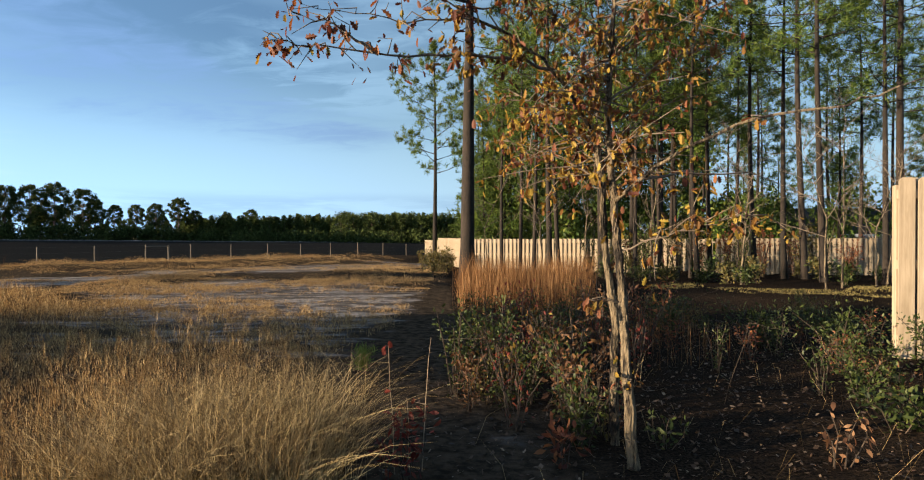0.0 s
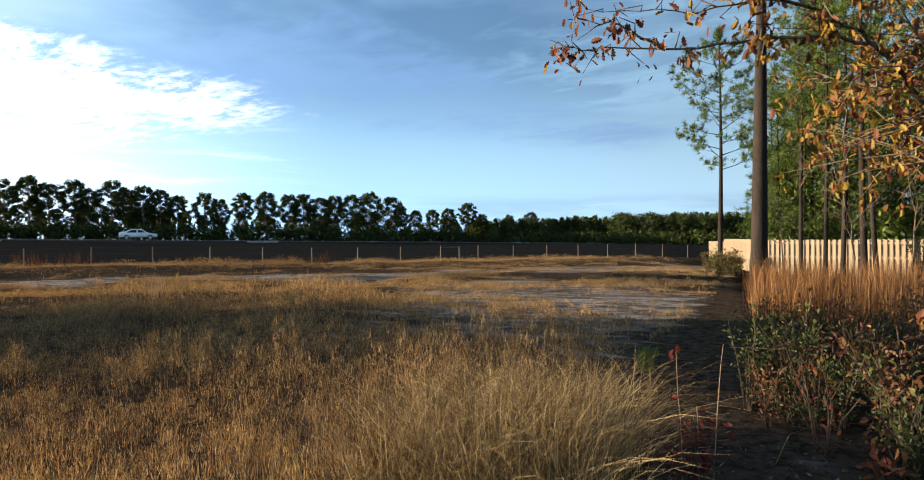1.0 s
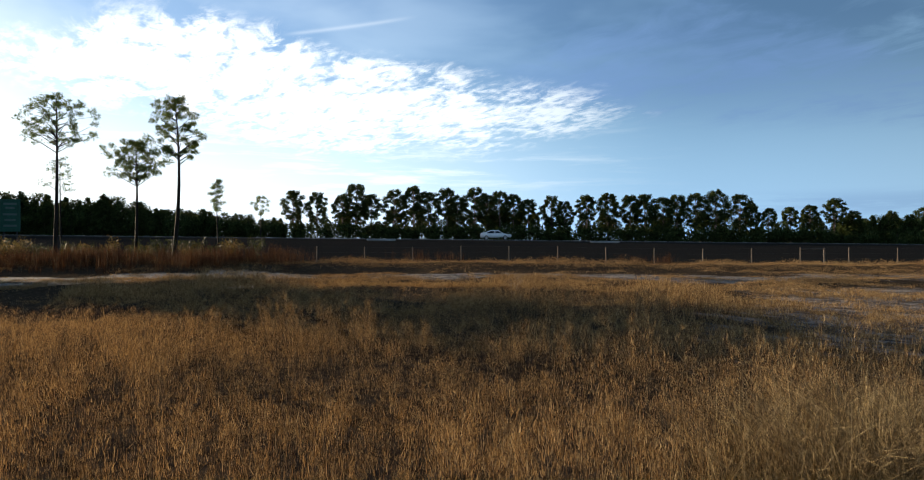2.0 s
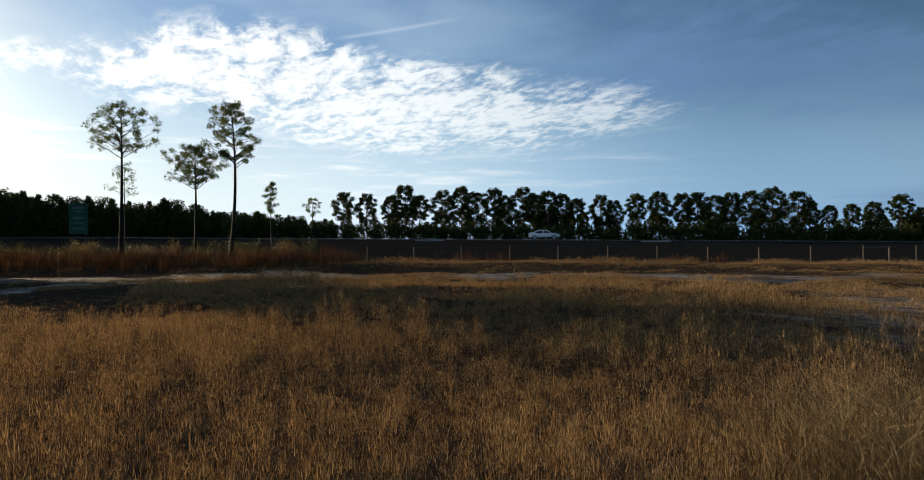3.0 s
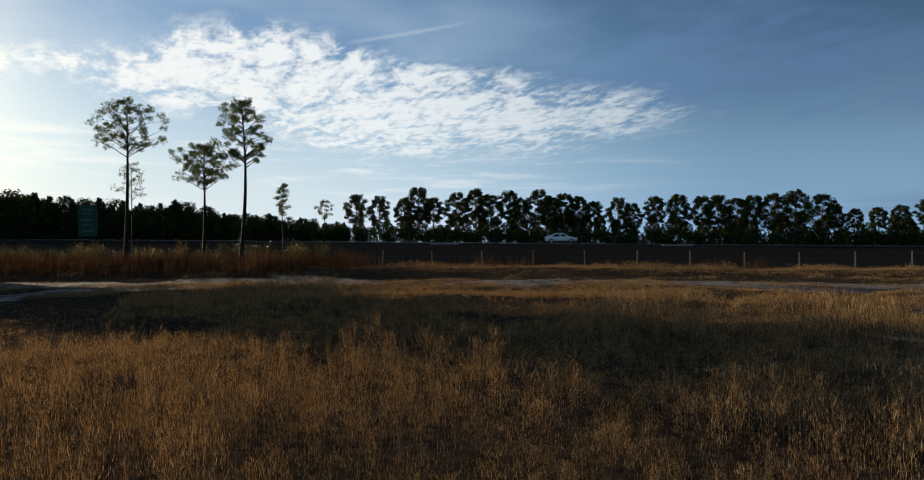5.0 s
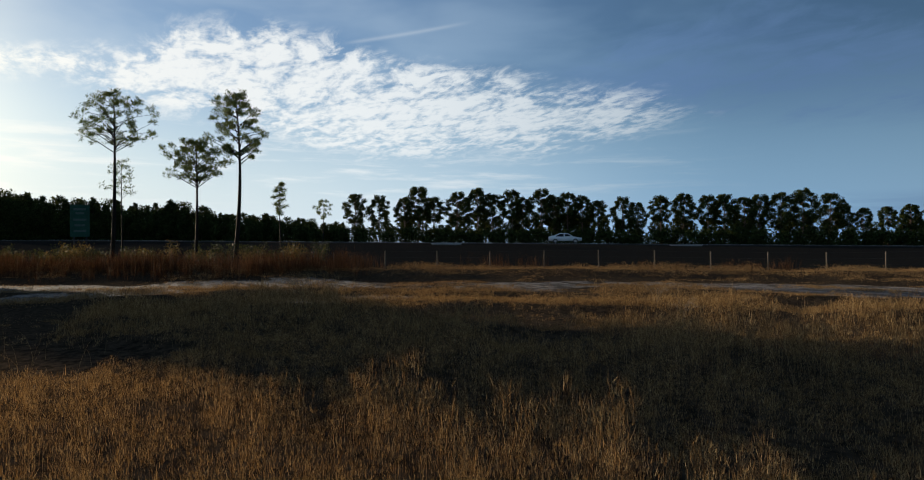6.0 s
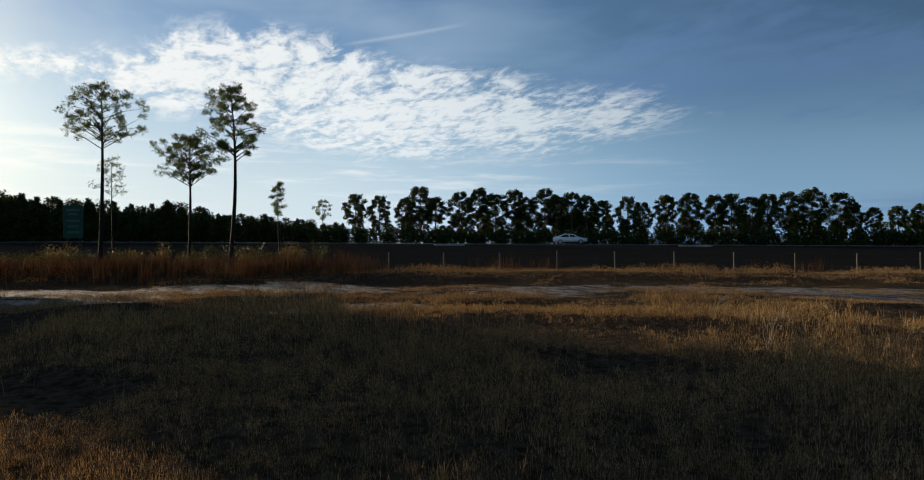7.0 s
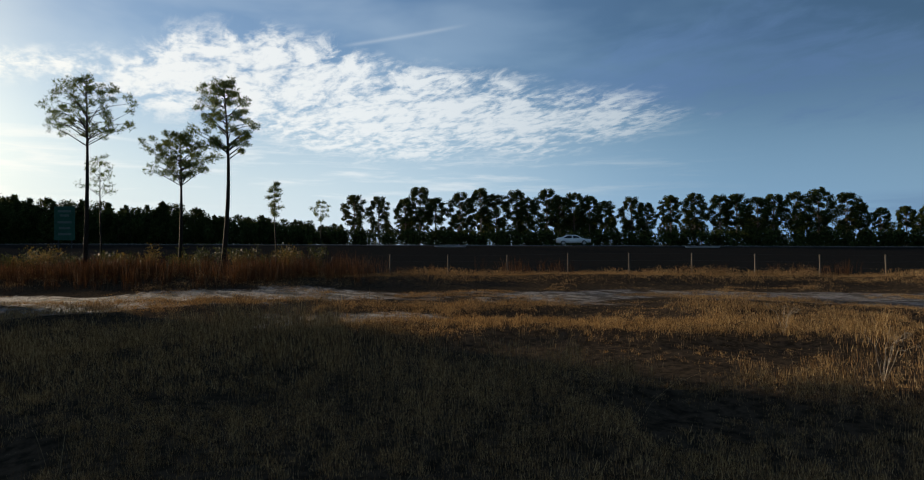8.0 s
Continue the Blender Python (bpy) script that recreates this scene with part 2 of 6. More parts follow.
def ground_material():
    """Pale sand, darker sand, litter of needles and leaves, and mown verge, told apart by place."""
    mat, n, bsdf, _ = surface("sand_and_litter", 0.95, 0.0, 0.0)
    where = n.add("ShaderNodeTexCoord").outputs["Object"]
    layer = n.add("ShaderNodeVertexColor")
    layer.layer_name = "cover"
    part_of = n.add("ShaderNodeSeparateColor")
    n.plug(part_of.inputs[0], layer.outputs[0])
    sandy, litter, verge = part_of.outputs
    fine = n.noise(where, 9.0, 7.0, 0.65)
    mid = n.noise(n.stretch(where, (0.6, 1.5, 1.0)), 1.2, 6.0, 0.62, 0.7)
    grit = n.noise(where, 60.0, 3.0, 0.6)
    veins = n.noise(n.stretch(where, (0.7, 1.4, 1.0)), 1.9, 8.0, 0.68, 1.1)
    sand = n.mix(n.ramp(n.math("ADD", n.math("MULTIPLY", mid, 0.5), n.math("MULTIPLY", veins, 0.5)), 0.475, 0.545), (0.042, 0.035, 0.031, 1), (0.215, 0.195, 0.185, 1))
    sand = n.mix(n.ramp(n.math("ADD", n.math("MULTIPLY", fine, 0.6), n.math("MULTIPLY", n.noise(where, 22.0, 5.0, 0.7), 0.4)), 0.46, 0.58, 0.0, 0.85), sand, (0.055, 0.045, 0.036, 1))
    soil = n.mix(n.ramp(fine, 0.35, 0.65), (0.020, 0.016, 0.012, 1), (0.062, 0.046, 0.032, 1))
    # dark humus and litter, darkened further to hold the floor's deep shade
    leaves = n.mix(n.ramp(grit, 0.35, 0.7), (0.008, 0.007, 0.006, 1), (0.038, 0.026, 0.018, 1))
    # verge grass: near black with a slight blue cast
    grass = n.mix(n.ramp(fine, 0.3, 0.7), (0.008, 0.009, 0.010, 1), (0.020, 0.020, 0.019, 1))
    # a little gloss where the sand lies bare
    sand_spec = n.ramp(n.math("ADD", sandy, n.math("MULTIPLY", n.math("SUBTRACT", mid, 0.5), 0.9)), 0.42, 0.62, 0.0, 0.14)
    n.plug(bsdf.inputs["Specular IOR Level"], sand_spec)
    colour = n.mix(n.ramp(n.math("ADD", sandy, n.math("MULTIPLY", n.math("SUBTRACT", mid, 0.5), 0.9)), 0.36, 0.58), soil, sand)
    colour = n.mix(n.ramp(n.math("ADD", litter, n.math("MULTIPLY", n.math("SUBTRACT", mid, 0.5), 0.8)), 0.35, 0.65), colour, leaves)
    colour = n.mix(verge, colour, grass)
    n.plug(bsdf.inputs["Base Color"], colour)
    bump(n, bsdf, n.math("ADD", fine, n.math("MULTIPLY", mid, 2.0)), 0.6, 0.05)
    return mat


M_GROUND = ground_material()
M_GRASS = leafy("dry_grass", [(0.055, 0.034, 0.017), (0.155, 0.100, 0.048), (0.29, 0.20, 0.10), (0.50, 0.38, 0.21)], 0.22, 0.9, 0.02)
M_GRASS_FAR = leafy("dry_grass_beyond", [(0.085, 0.054, 0.027), (0.20, 0.135, 0.068), (0.36, 0.267, 0.148)], 0.18, 0.9, 0.02)
M_STRAW = leafy("pale_straw", [(0.035, 0.023, 0.010), (0.105, 0.072, 0.034), (0.25, 0.182, 0.09), (0.47, 0.36, 0.19)], 0.08, 0.8, 0.06)
M_SEDGE = leafy("rust_broom_sedge", [(0.060, 0.028, 0.014), (0.13, 0.067, 0.031), (0.24, 0.14, 0.068)], 0.2, 0.85, 0.03)
# darker copy of the sedge: the belt's backlit shade is put into its colour
M_SEDGE_BACKLIT = leafy("backlit_broom_sedge", [(0.035, 0.017, 0.010), (0.075, 0.039, 0.021), (0.15, 0.086, 0.046)], 0.14, 0.85, 0.03)
M_NEEDLES = leafy("pine_needles", [(0.020, 0.040, 0.009), (0.042, 0.080, 0.015), (0.080, 0.128, 0.022), (0.115, 0.14, 0.03)], 0.35)
M_NEEDLES_FAR = leafy("distant_pine_needles", [(0.018, 0.028, 0.010), (0.038, 0.056, 0.017), (0.078, 0.102, 0.033)], 0.18, 0.8, 0.03)
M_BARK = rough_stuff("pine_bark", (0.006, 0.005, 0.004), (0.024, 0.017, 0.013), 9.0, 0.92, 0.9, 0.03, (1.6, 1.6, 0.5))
# bark beyond the road, several times paler than that of the nearer pines
M_BARK_FAR = rough_stuff("paler_far_pine_bark", (0.05, 0.037, 0.03), (0.16, 0.115, 0.085), 5.0, 0.92, 0.4, 0.02, (1.6, 1.6, 0.4))
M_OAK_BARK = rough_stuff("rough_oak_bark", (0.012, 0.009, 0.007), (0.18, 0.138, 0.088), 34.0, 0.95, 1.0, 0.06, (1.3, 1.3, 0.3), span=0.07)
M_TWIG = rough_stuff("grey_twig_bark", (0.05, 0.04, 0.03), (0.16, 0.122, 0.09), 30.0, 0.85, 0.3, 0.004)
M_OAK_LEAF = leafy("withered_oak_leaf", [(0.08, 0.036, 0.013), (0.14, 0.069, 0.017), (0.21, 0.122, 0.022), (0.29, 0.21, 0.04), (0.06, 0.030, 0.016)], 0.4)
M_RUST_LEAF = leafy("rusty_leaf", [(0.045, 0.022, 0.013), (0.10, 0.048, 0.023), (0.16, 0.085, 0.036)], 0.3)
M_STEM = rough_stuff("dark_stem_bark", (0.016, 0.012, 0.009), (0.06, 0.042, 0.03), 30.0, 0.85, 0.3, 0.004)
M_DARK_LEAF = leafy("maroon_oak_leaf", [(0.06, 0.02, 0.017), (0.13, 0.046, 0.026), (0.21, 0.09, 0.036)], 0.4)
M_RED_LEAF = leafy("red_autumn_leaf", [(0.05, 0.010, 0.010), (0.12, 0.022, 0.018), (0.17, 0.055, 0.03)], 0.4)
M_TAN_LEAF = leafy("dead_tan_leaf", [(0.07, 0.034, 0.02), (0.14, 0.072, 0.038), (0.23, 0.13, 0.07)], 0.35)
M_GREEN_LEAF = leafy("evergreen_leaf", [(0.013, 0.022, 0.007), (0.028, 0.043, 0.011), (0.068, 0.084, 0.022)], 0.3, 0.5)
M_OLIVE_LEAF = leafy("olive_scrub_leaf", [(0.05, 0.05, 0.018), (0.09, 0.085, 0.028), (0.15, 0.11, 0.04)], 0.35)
# brown leaves, with the deep shade of the wood's floor worked into the tones
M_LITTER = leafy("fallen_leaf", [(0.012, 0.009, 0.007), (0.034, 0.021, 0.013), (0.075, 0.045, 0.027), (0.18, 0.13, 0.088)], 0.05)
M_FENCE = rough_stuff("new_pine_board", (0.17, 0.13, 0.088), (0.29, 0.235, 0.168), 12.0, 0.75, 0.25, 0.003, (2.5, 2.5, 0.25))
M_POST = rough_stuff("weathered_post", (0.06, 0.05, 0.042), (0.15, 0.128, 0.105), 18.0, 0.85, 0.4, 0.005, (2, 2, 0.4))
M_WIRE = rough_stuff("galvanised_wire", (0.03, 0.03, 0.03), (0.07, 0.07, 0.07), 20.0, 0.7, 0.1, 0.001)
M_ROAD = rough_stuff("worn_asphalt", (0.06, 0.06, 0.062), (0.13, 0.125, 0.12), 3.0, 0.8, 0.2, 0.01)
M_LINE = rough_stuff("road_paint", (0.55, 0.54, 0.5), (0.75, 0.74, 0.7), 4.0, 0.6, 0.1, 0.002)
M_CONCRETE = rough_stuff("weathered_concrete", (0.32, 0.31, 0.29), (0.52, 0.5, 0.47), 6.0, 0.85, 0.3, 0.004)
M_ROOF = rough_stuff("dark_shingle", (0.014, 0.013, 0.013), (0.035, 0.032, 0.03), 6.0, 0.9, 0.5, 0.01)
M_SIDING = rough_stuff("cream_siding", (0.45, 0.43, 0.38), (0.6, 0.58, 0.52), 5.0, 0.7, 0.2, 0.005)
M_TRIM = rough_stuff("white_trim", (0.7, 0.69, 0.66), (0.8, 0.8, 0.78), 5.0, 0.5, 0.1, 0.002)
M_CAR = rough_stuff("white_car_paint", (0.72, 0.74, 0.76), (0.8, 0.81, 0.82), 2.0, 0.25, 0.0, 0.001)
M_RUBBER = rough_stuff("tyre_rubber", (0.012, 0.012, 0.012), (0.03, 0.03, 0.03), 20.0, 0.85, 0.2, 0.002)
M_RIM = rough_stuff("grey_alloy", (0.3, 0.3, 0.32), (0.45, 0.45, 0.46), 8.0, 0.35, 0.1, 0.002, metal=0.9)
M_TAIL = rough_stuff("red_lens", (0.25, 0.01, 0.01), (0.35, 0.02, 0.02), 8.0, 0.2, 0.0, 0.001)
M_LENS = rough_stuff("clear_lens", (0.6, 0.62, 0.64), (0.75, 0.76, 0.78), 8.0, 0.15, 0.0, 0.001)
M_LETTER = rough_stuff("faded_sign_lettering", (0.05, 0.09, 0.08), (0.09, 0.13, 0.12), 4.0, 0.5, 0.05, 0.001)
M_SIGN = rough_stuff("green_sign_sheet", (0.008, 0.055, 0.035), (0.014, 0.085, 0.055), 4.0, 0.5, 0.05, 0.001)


def glass_material():
    mat, n, bsdf, _ = surface("tinted_glass", 0.08, 0.0, 0.6)
    bsdf.inputs["Base Color"].default_value = (0.02, 0.028, 0.035, 1)
    return mat


M_GLASS = glass_material()


# ---- building blocks ----
def mesh_of(name, verts, faces, material, smooth=False):
    me = bpy.data.meshes.new(name)
    me.from_pydata([tuple(v) for v in verts], [], [tuple(f) for f in faces])
    me.materials.append(material)
    if smooth:
        me.polygons.foreach_set("use_smooth", [True] * len(me.polygons))
    me.update()
    return me


def mesh_from_arrays(name, verts, loops, sizes, material):
    """A large mesh straight from arrays: vertices, corner indices and corners per face."""
    me = bpy.data.meshes.new(name)
    me.vertices.add(len(verts))
    me.vertices.foreach_set("co", np.ascontiguousarray(verts, dtype=np.float32).ravel())
    me.loops.add(len(loops))
    me.loops.foreach_set("vertex_index", np.ascontiguousarray(loops, dtype=np.int32))
    me.polygons.add(len(sizes))
    starts = np.concatenate(([0], np.cumsum(sizes)[:-1])).astype(np.int32)
    me.polygons.foreach_set("loop_start", starts)
    me.materials.append(material)
    me.update(calc_edges=True)
    me.validate()
    return me


def under(ob, parent, label=""):
    ob.parent = parent
    return tagged(ob, label)


def part(name, bm, material, parent, label="", smooth=False):
    me = bpy.data.meshes.new(name)
    bm.to_mesh(me)
    bm.free()
    me.materials.append(material)
    if smooth:
        me.polygons.foreach_set("use_smooth", [True] * len(me.polygons))
    return under(new(name, me), parent, label)


def thing(name, label, category, where=(0, 0, 0), turn=0.0, group="", kind=""):
    ob = new(name)
    ob.matrix_basis = pose(*where, 0, 0, turn)
    return tagged(ob, label, category, group, kind)


def box(bm, x0, y0, z0, x1, y1, z1, bevel=0.0):
    """Adds a block to bm, its edges rounded by bevel."""
    made = bmesh.ops.create_cube(bm, size=1.0)["verts"]
    bmesh.ops.scale(bm, vec=(x1 - x0, y1 - y0, z1 - z0), verts=made)
    bmesh.ops.translate(bm, vec=((x0 + x1) / 2, (y0 + y1) / 2, (z0 + z1) / 2), verts=made)
    if bevel:
        edges = list({e for v in made for e in v.link_edges})
        bmesh.ops.bevel(bm, geom=edges, offset=bevel, segments=1, affect="EDGES")
    return bm


def tube(verts, faces, points, radii, sides=6):
    """Adds a tapered tube along points to the lists, closed at its end."""
    base = len(verts)
    points = [Vector(p) for p in points]
    for k, p in enumerate(points):
        ahead = (points[min(k + 1, len(points) - 1)] - points[max(k - 1, 0)]).normalized()
        side = ahead.cross(Vector((0.3, 1, 0.1)) if abs(ahead.y) < 0.9 else Vector((1, 0, 0))).normalized()
        other = ahead.cross(side)
        for j in range(sides):
            a = 2 * math.pi * j / sides
            verts.append(p + (side * math.cos(a) + other * math.sin(a)) * radii[k])
    for k in range(len(points) - 1):
        for j in range(sides):
            a, b = base + k * sides + j, base + k * sides + (j + 1) % sides
            faces.append((a, b, b + sides, a + sides))
    tip = base + (len(points) - 1) * sides
    faces.append(tuple(tip + j for j in range(sides)))


class Smooth2D:
    """Value noise on the plane, for numpy arrays, 0 to 1."""

    def __init__(self, seed, cell):
        self.grid, self.cell = np.random.default_rng(seed).random((256, 256)), cell

    def __call__(self, x, y):
        u, v = np.asarray(x) / self.cell + 1000.37, np.asarray(y) / self.cell + 1000.81
        i, j = np.floor(u).astype(int), np.floor(v).astype(int)
        f, g = u - i, v - j
        f, g = f * f * (3 - 2 * f), g * g * (3 - 2 * g)
        a, b = self.grid[i % 256, j % 256], self.grid[(i + 1) % 256, j % 256]
        c, d = self.grid[i % 256, (j + 1) % 256], self.grid[(i + 1) % 256, (j + 1) % 256]
        return a * (1 - f) * (1 - g) + b * f * (1 - g) + c * (1 - f) * g + d * f * g


def step(v, lo, hi):
    t = np.clip((np.asarray(v, dtype=float) - lo) / (hi - lo), 0, 1)
    return t * t * (3 - 2 * t)


# ---- the lie of the land ----
N_HUMP, N_LUMP, N_PATCH, N_TUFT, N_CLUMP = Smooth2D(2625, 3.3), Smooth2D(4, 1.6), Smooth2D(5, 3.2), Smooth2D(6, 0.8), Smooth2D(7, 0.33)
LINE_AZ = 53.1  # the road and the wire fence run square to this bearing
NX, NY = -math.sin(radians(LINE_AZ)), math.cos(radians(LINE_AZ))
FENCE_P, ROAD_P0, ROAD_P1 = 40.6, 93.0, 104.0


def road_z(s):
    """The level of the highway: it climbs towards the west."""
    return np.clip(1.32 - 0.0138 * np.asarray(s, dtype=float), -0.3, 2.3)


def across(x, y):
    """How far a place lies towards the road."""
    return np.asarray(x) * NX + np.asarray(y) * NY


def place(p, s):
    """The place p metres towards the road, and s metres along it to the north-east."""
    return p * NX + s * NY, p * NY - s * NX


def far_field(x, y):
    """1 in the hummocky part of the field, 0 in the even grass that is crossed first."""
    return np.maximum(step(np.hypot(x + 3.5, y - 1.2), 7.0, 11.5), step(-x, 9.0, 12.0)) * (1 - step(across(x, y), 33, 36))


def mounds(x, y):
    """Grassy hummocks with steep sides, 1 on top and 0 in the gaps between them."""
    m = 0.46 * N_HUMP(x, y) + 0.54 * N_LUMP(x * 0.8 + 3, y * 0.8) + 0.07 * (N_TUFT(x, y) - 0.5)
    return step(m, 0.475, 0.56)


def height(x, y):
    x, y = np.asarray(x, dtype=float), np.asarray(y, dtype=float)
    p, r = across(x, y), np.hypot(x, y)
    east = step(x + 0.12 * y, -1.0, 4.0)
    z = -0.45 * step(r, 9, 42) - 0.25 * east * step(y, 8, 36)
    s = x * NY - y * NX
    z = z + (mounds(x, y) - 0.5) * 0.13 * far_field(x, y) * (1 - 0.85 * np.clip(sandiness(x, y) * 1.8, 0, 1))
    z = z + (step(N_LUMP(x * 0.75 + 7, y * 0.75), 0.25, 0.8) - 0.5) * 0.08 * step(r, 2.5, 6) * (1 - step(p, 36, 40)) * (1 - np.clip(sandiness(x, y) * 2, 0, 1))
    bank = step(p, 50, 91)
    z = z * (1 - bank) + (road_z(s) - 0.12) * bank
    z = z + 0.26 * np.exp(-((p - 36.6) / 2.7) ** 2) + 0.17 * (1 - step(s, 2, 13)) * step(p, 28, 36) * (1 - step(p, 46, 60))
    return z + (N_LUMP(x, y) - 0.5) * 0.07 * (1 - step(r, 40, 70))


def track(x, y):
    """The dark worn track beside the wood."""
    x, y = np.asarray(x, dtype=float), np.asarray(y, dtype=float)
    return np.exp(-((x + 0.55 + 0.1 * np.sin(y * 0.7)) / 0.5) ** 2) * step(y, 2.0, 3.4) * (1 - step(y, 27, 32))


def sandiness(x, y):
    """How bare the field is: a worn lane before the wire fence, a wide patch and a track beside the wood."""
    x, y = np.asarray(x, dtype=float), np.asarray(y, dtype=float)
    p = across(x, y)
    s = x * NY - y * NX
    lane = np.exp(-np.abs((p - 28.6 + 1.6 * step(s, -8, 4) + 1.0 * np.sin(s * 0.17)) / (3.3 + 0.9 * step(s, -8, 4))) ** 3) * (0.66 - 0.06 * step(s, -6, 8))
    u, v = (x + 4.4) * 0.85 + (y - 15) * 0.30, (y - 15) * 0.95 - (x + 4.4) * 0.25
    patch = np.exp(-(np.abs(u / 4.0) ** 3 + np.abs(v / 9.0) ** 3)) * 0.72
    spots = 0.55 * step(N_PATCH(x + 50, y * 1.2), 0.50, 0.68) * np.exp(-((p - 22.5) / 5.0) ** 2) * (1 - step(s, -2, 9))
    bare = np.maximum(np.maximum(lane, patch), spots)
    bare = np.clip(bare, 0, 1)
    return np.clip(bare + (N_PATCH(x, y) - 0.5) * 0.75 * step(p, 15, 21) * (1 - step(p, 34, 37)), 0, 1)


def build_ground():
    n = 250
    u = np.linspace(-1, 1, n)
    c = np.sinh(u * 6.2) / np.sinh(6.2) * 2200
    gx, gy = np.meshgrid(c - 6, c + 8, indexing="ij")
    gz = height(gx, gy)
    verts = np.stack((gx, gy, gz), -1).reshape(-1, 3)
    i, j = np.meshgrid(np.arange(n - 1), np.arange(n - 1), indexing="ij")
    a = (i * n + j).ravel()
    loops = np.stack((a, a + n, a + n + 1, a + 1), -1).ravel()
    me = mesh_from_arrays("ground", verts, loops, np.full(len(a), 4), M_GROUND)
    x, y = verts[:, 0], verts[:, 1]
    p = across(x, y)
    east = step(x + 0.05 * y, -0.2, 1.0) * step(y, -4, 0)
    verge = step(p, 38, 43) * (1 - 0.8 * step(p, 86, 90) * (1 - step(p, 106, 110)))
    # grey sand left of the oak, made paler to carry its sunlit flecks
    lit_sand = np.exp(-((x - 0.15) / 0.9) ** 2 - ((y - 4.3) / 2.2) ** 2)
    east = east * (1 - 0.62 * lit_sand)
    cover = np.stack((np.maximum(sandiness(x, y), 0.46 * lit_sand) * (1 - 0.8 * east) * (1 - 0.75 * track(x, y)), east * (1 - verge), verge, np.ones_like(x)), -1)
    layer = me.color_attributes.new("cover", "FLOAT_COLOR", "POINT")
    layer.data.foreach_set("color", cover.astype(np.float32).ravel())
    me.polygons.foreach_set("use_smooth", [True] * len(me.polygons))
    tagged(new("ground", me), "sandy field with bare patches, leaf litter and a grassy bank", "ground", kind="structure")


build_ground()


def build_road():
    """Two lanes on a low bank, with edge lines, dashes and two pale headwalls."""
    def strip(p0, p1, up, s0, s1, cuts):
        verts, faces = [], []
        for k in range(cuts + 1):
            s = s0 + (s1 - s0) * k / cuts
            for p in (p0, p1):
                x, y = place(p, s)
                z = float(road_z(s)) + up
                verts += [(x, y, z), (x, y, z - 0.3)]
        for k in range(cuts):
            a, b = 4 * k, 4 * k + 4
            faces += [(a, b, b + 2, a + 2), (a + 1, a, a + 2, a + 3)[::-1], (a, a + 1, b + 1, b), (a + 2, b + 2, b + 3, a + 3)]
        return verts, faces

    verts, faces = strip(ROAD_P0, ROAD_P1, 0.0, -260, 260, 52)
    road = tagged(new("road", mesh_of("road", verts, faces, M_ROAD)), "grey asphalt highway on a low grassy bank", "road", kind="structure")
    for p in (ROAD_P0 + 0.6, ROAD_P1 - 0.6):
        verts, faces = strip(p, p + 0.15, 0.012, -260, 260, 52)
        under(new("edge_line", mesh_of("edge_line", verts, faces, M_LINE)), road)
    for k in range(-14, 15):
        verts, faces = strip((ROAD_P0 + ROAD_P1) / 2, (ROAD_P0 + ROAD_P1) / 2 + 0.15, 0.012, k * 12.2, k * 12.2 + 3.6, 1)
        under(new("lane_dash", mesh_of("lane_dash", verts, faces, M_LINE)), road)
    for s in (-11.2, 17.6):
        x, y = place(84.0, s)
        wall = thing("headwall", "pale concrete culvert headwall on the grassy bank", "culvert", (x, y, float(height(x, y))), math.degrees(math.atan2(-NX, NY)), "culvert headwalls")
        bm = bmesh.new()
        box(bm, -1.8, -0.12, -0.2, 1.8, 0.12, 0.08, 0.02)
        part("wall", bm, M_CONCRETE, wall)
        bm = bmesh.new()
        box(bm, -1.9, -0.2, 0.08, 1.9, 0.2, 0.17, 0.03)
        part("coping", bm, M_CONCRETE, wall)


build_road()


# ---- trees ----
def sprays(centres, ways, k, length, width, rng):
    """Needles, k to a tuft: slim triangles fanned about each tuft's way. Returns vertices and corner indices."""
    n = len(centres)
    out = rng.normal(size=(n, k, 3))
    out /= np.linalg.norm(out, axis=2, keepdims=True) + 1e-6
    d = out + np.asarray(ways)[:, None, :] * 0.75
    d[..., 2] += 0.18
    d /= np.linalg.norm(d, axis=2, keepdims=True) + 1e-6
    side = np.cross(d, rng.normal(size=(n, k, 3)))
    side /= np.linalg.norm(side, axis=2, keepdims=True) + 1e-6
    size = length * rng.uniform(0.65, 1.25, (n, k, 1))
    c = np.asarray(centres)[:, None, :] + rng.normal(scale=length * 0.16, size=(n, k, 3))
    a, b = c + side * width / 2, c - side * width / 2
    verts = np.stack((a, c + d * size, b), 2).reshape(-1, 3)
    return verts, np.arange(n * k * 3)


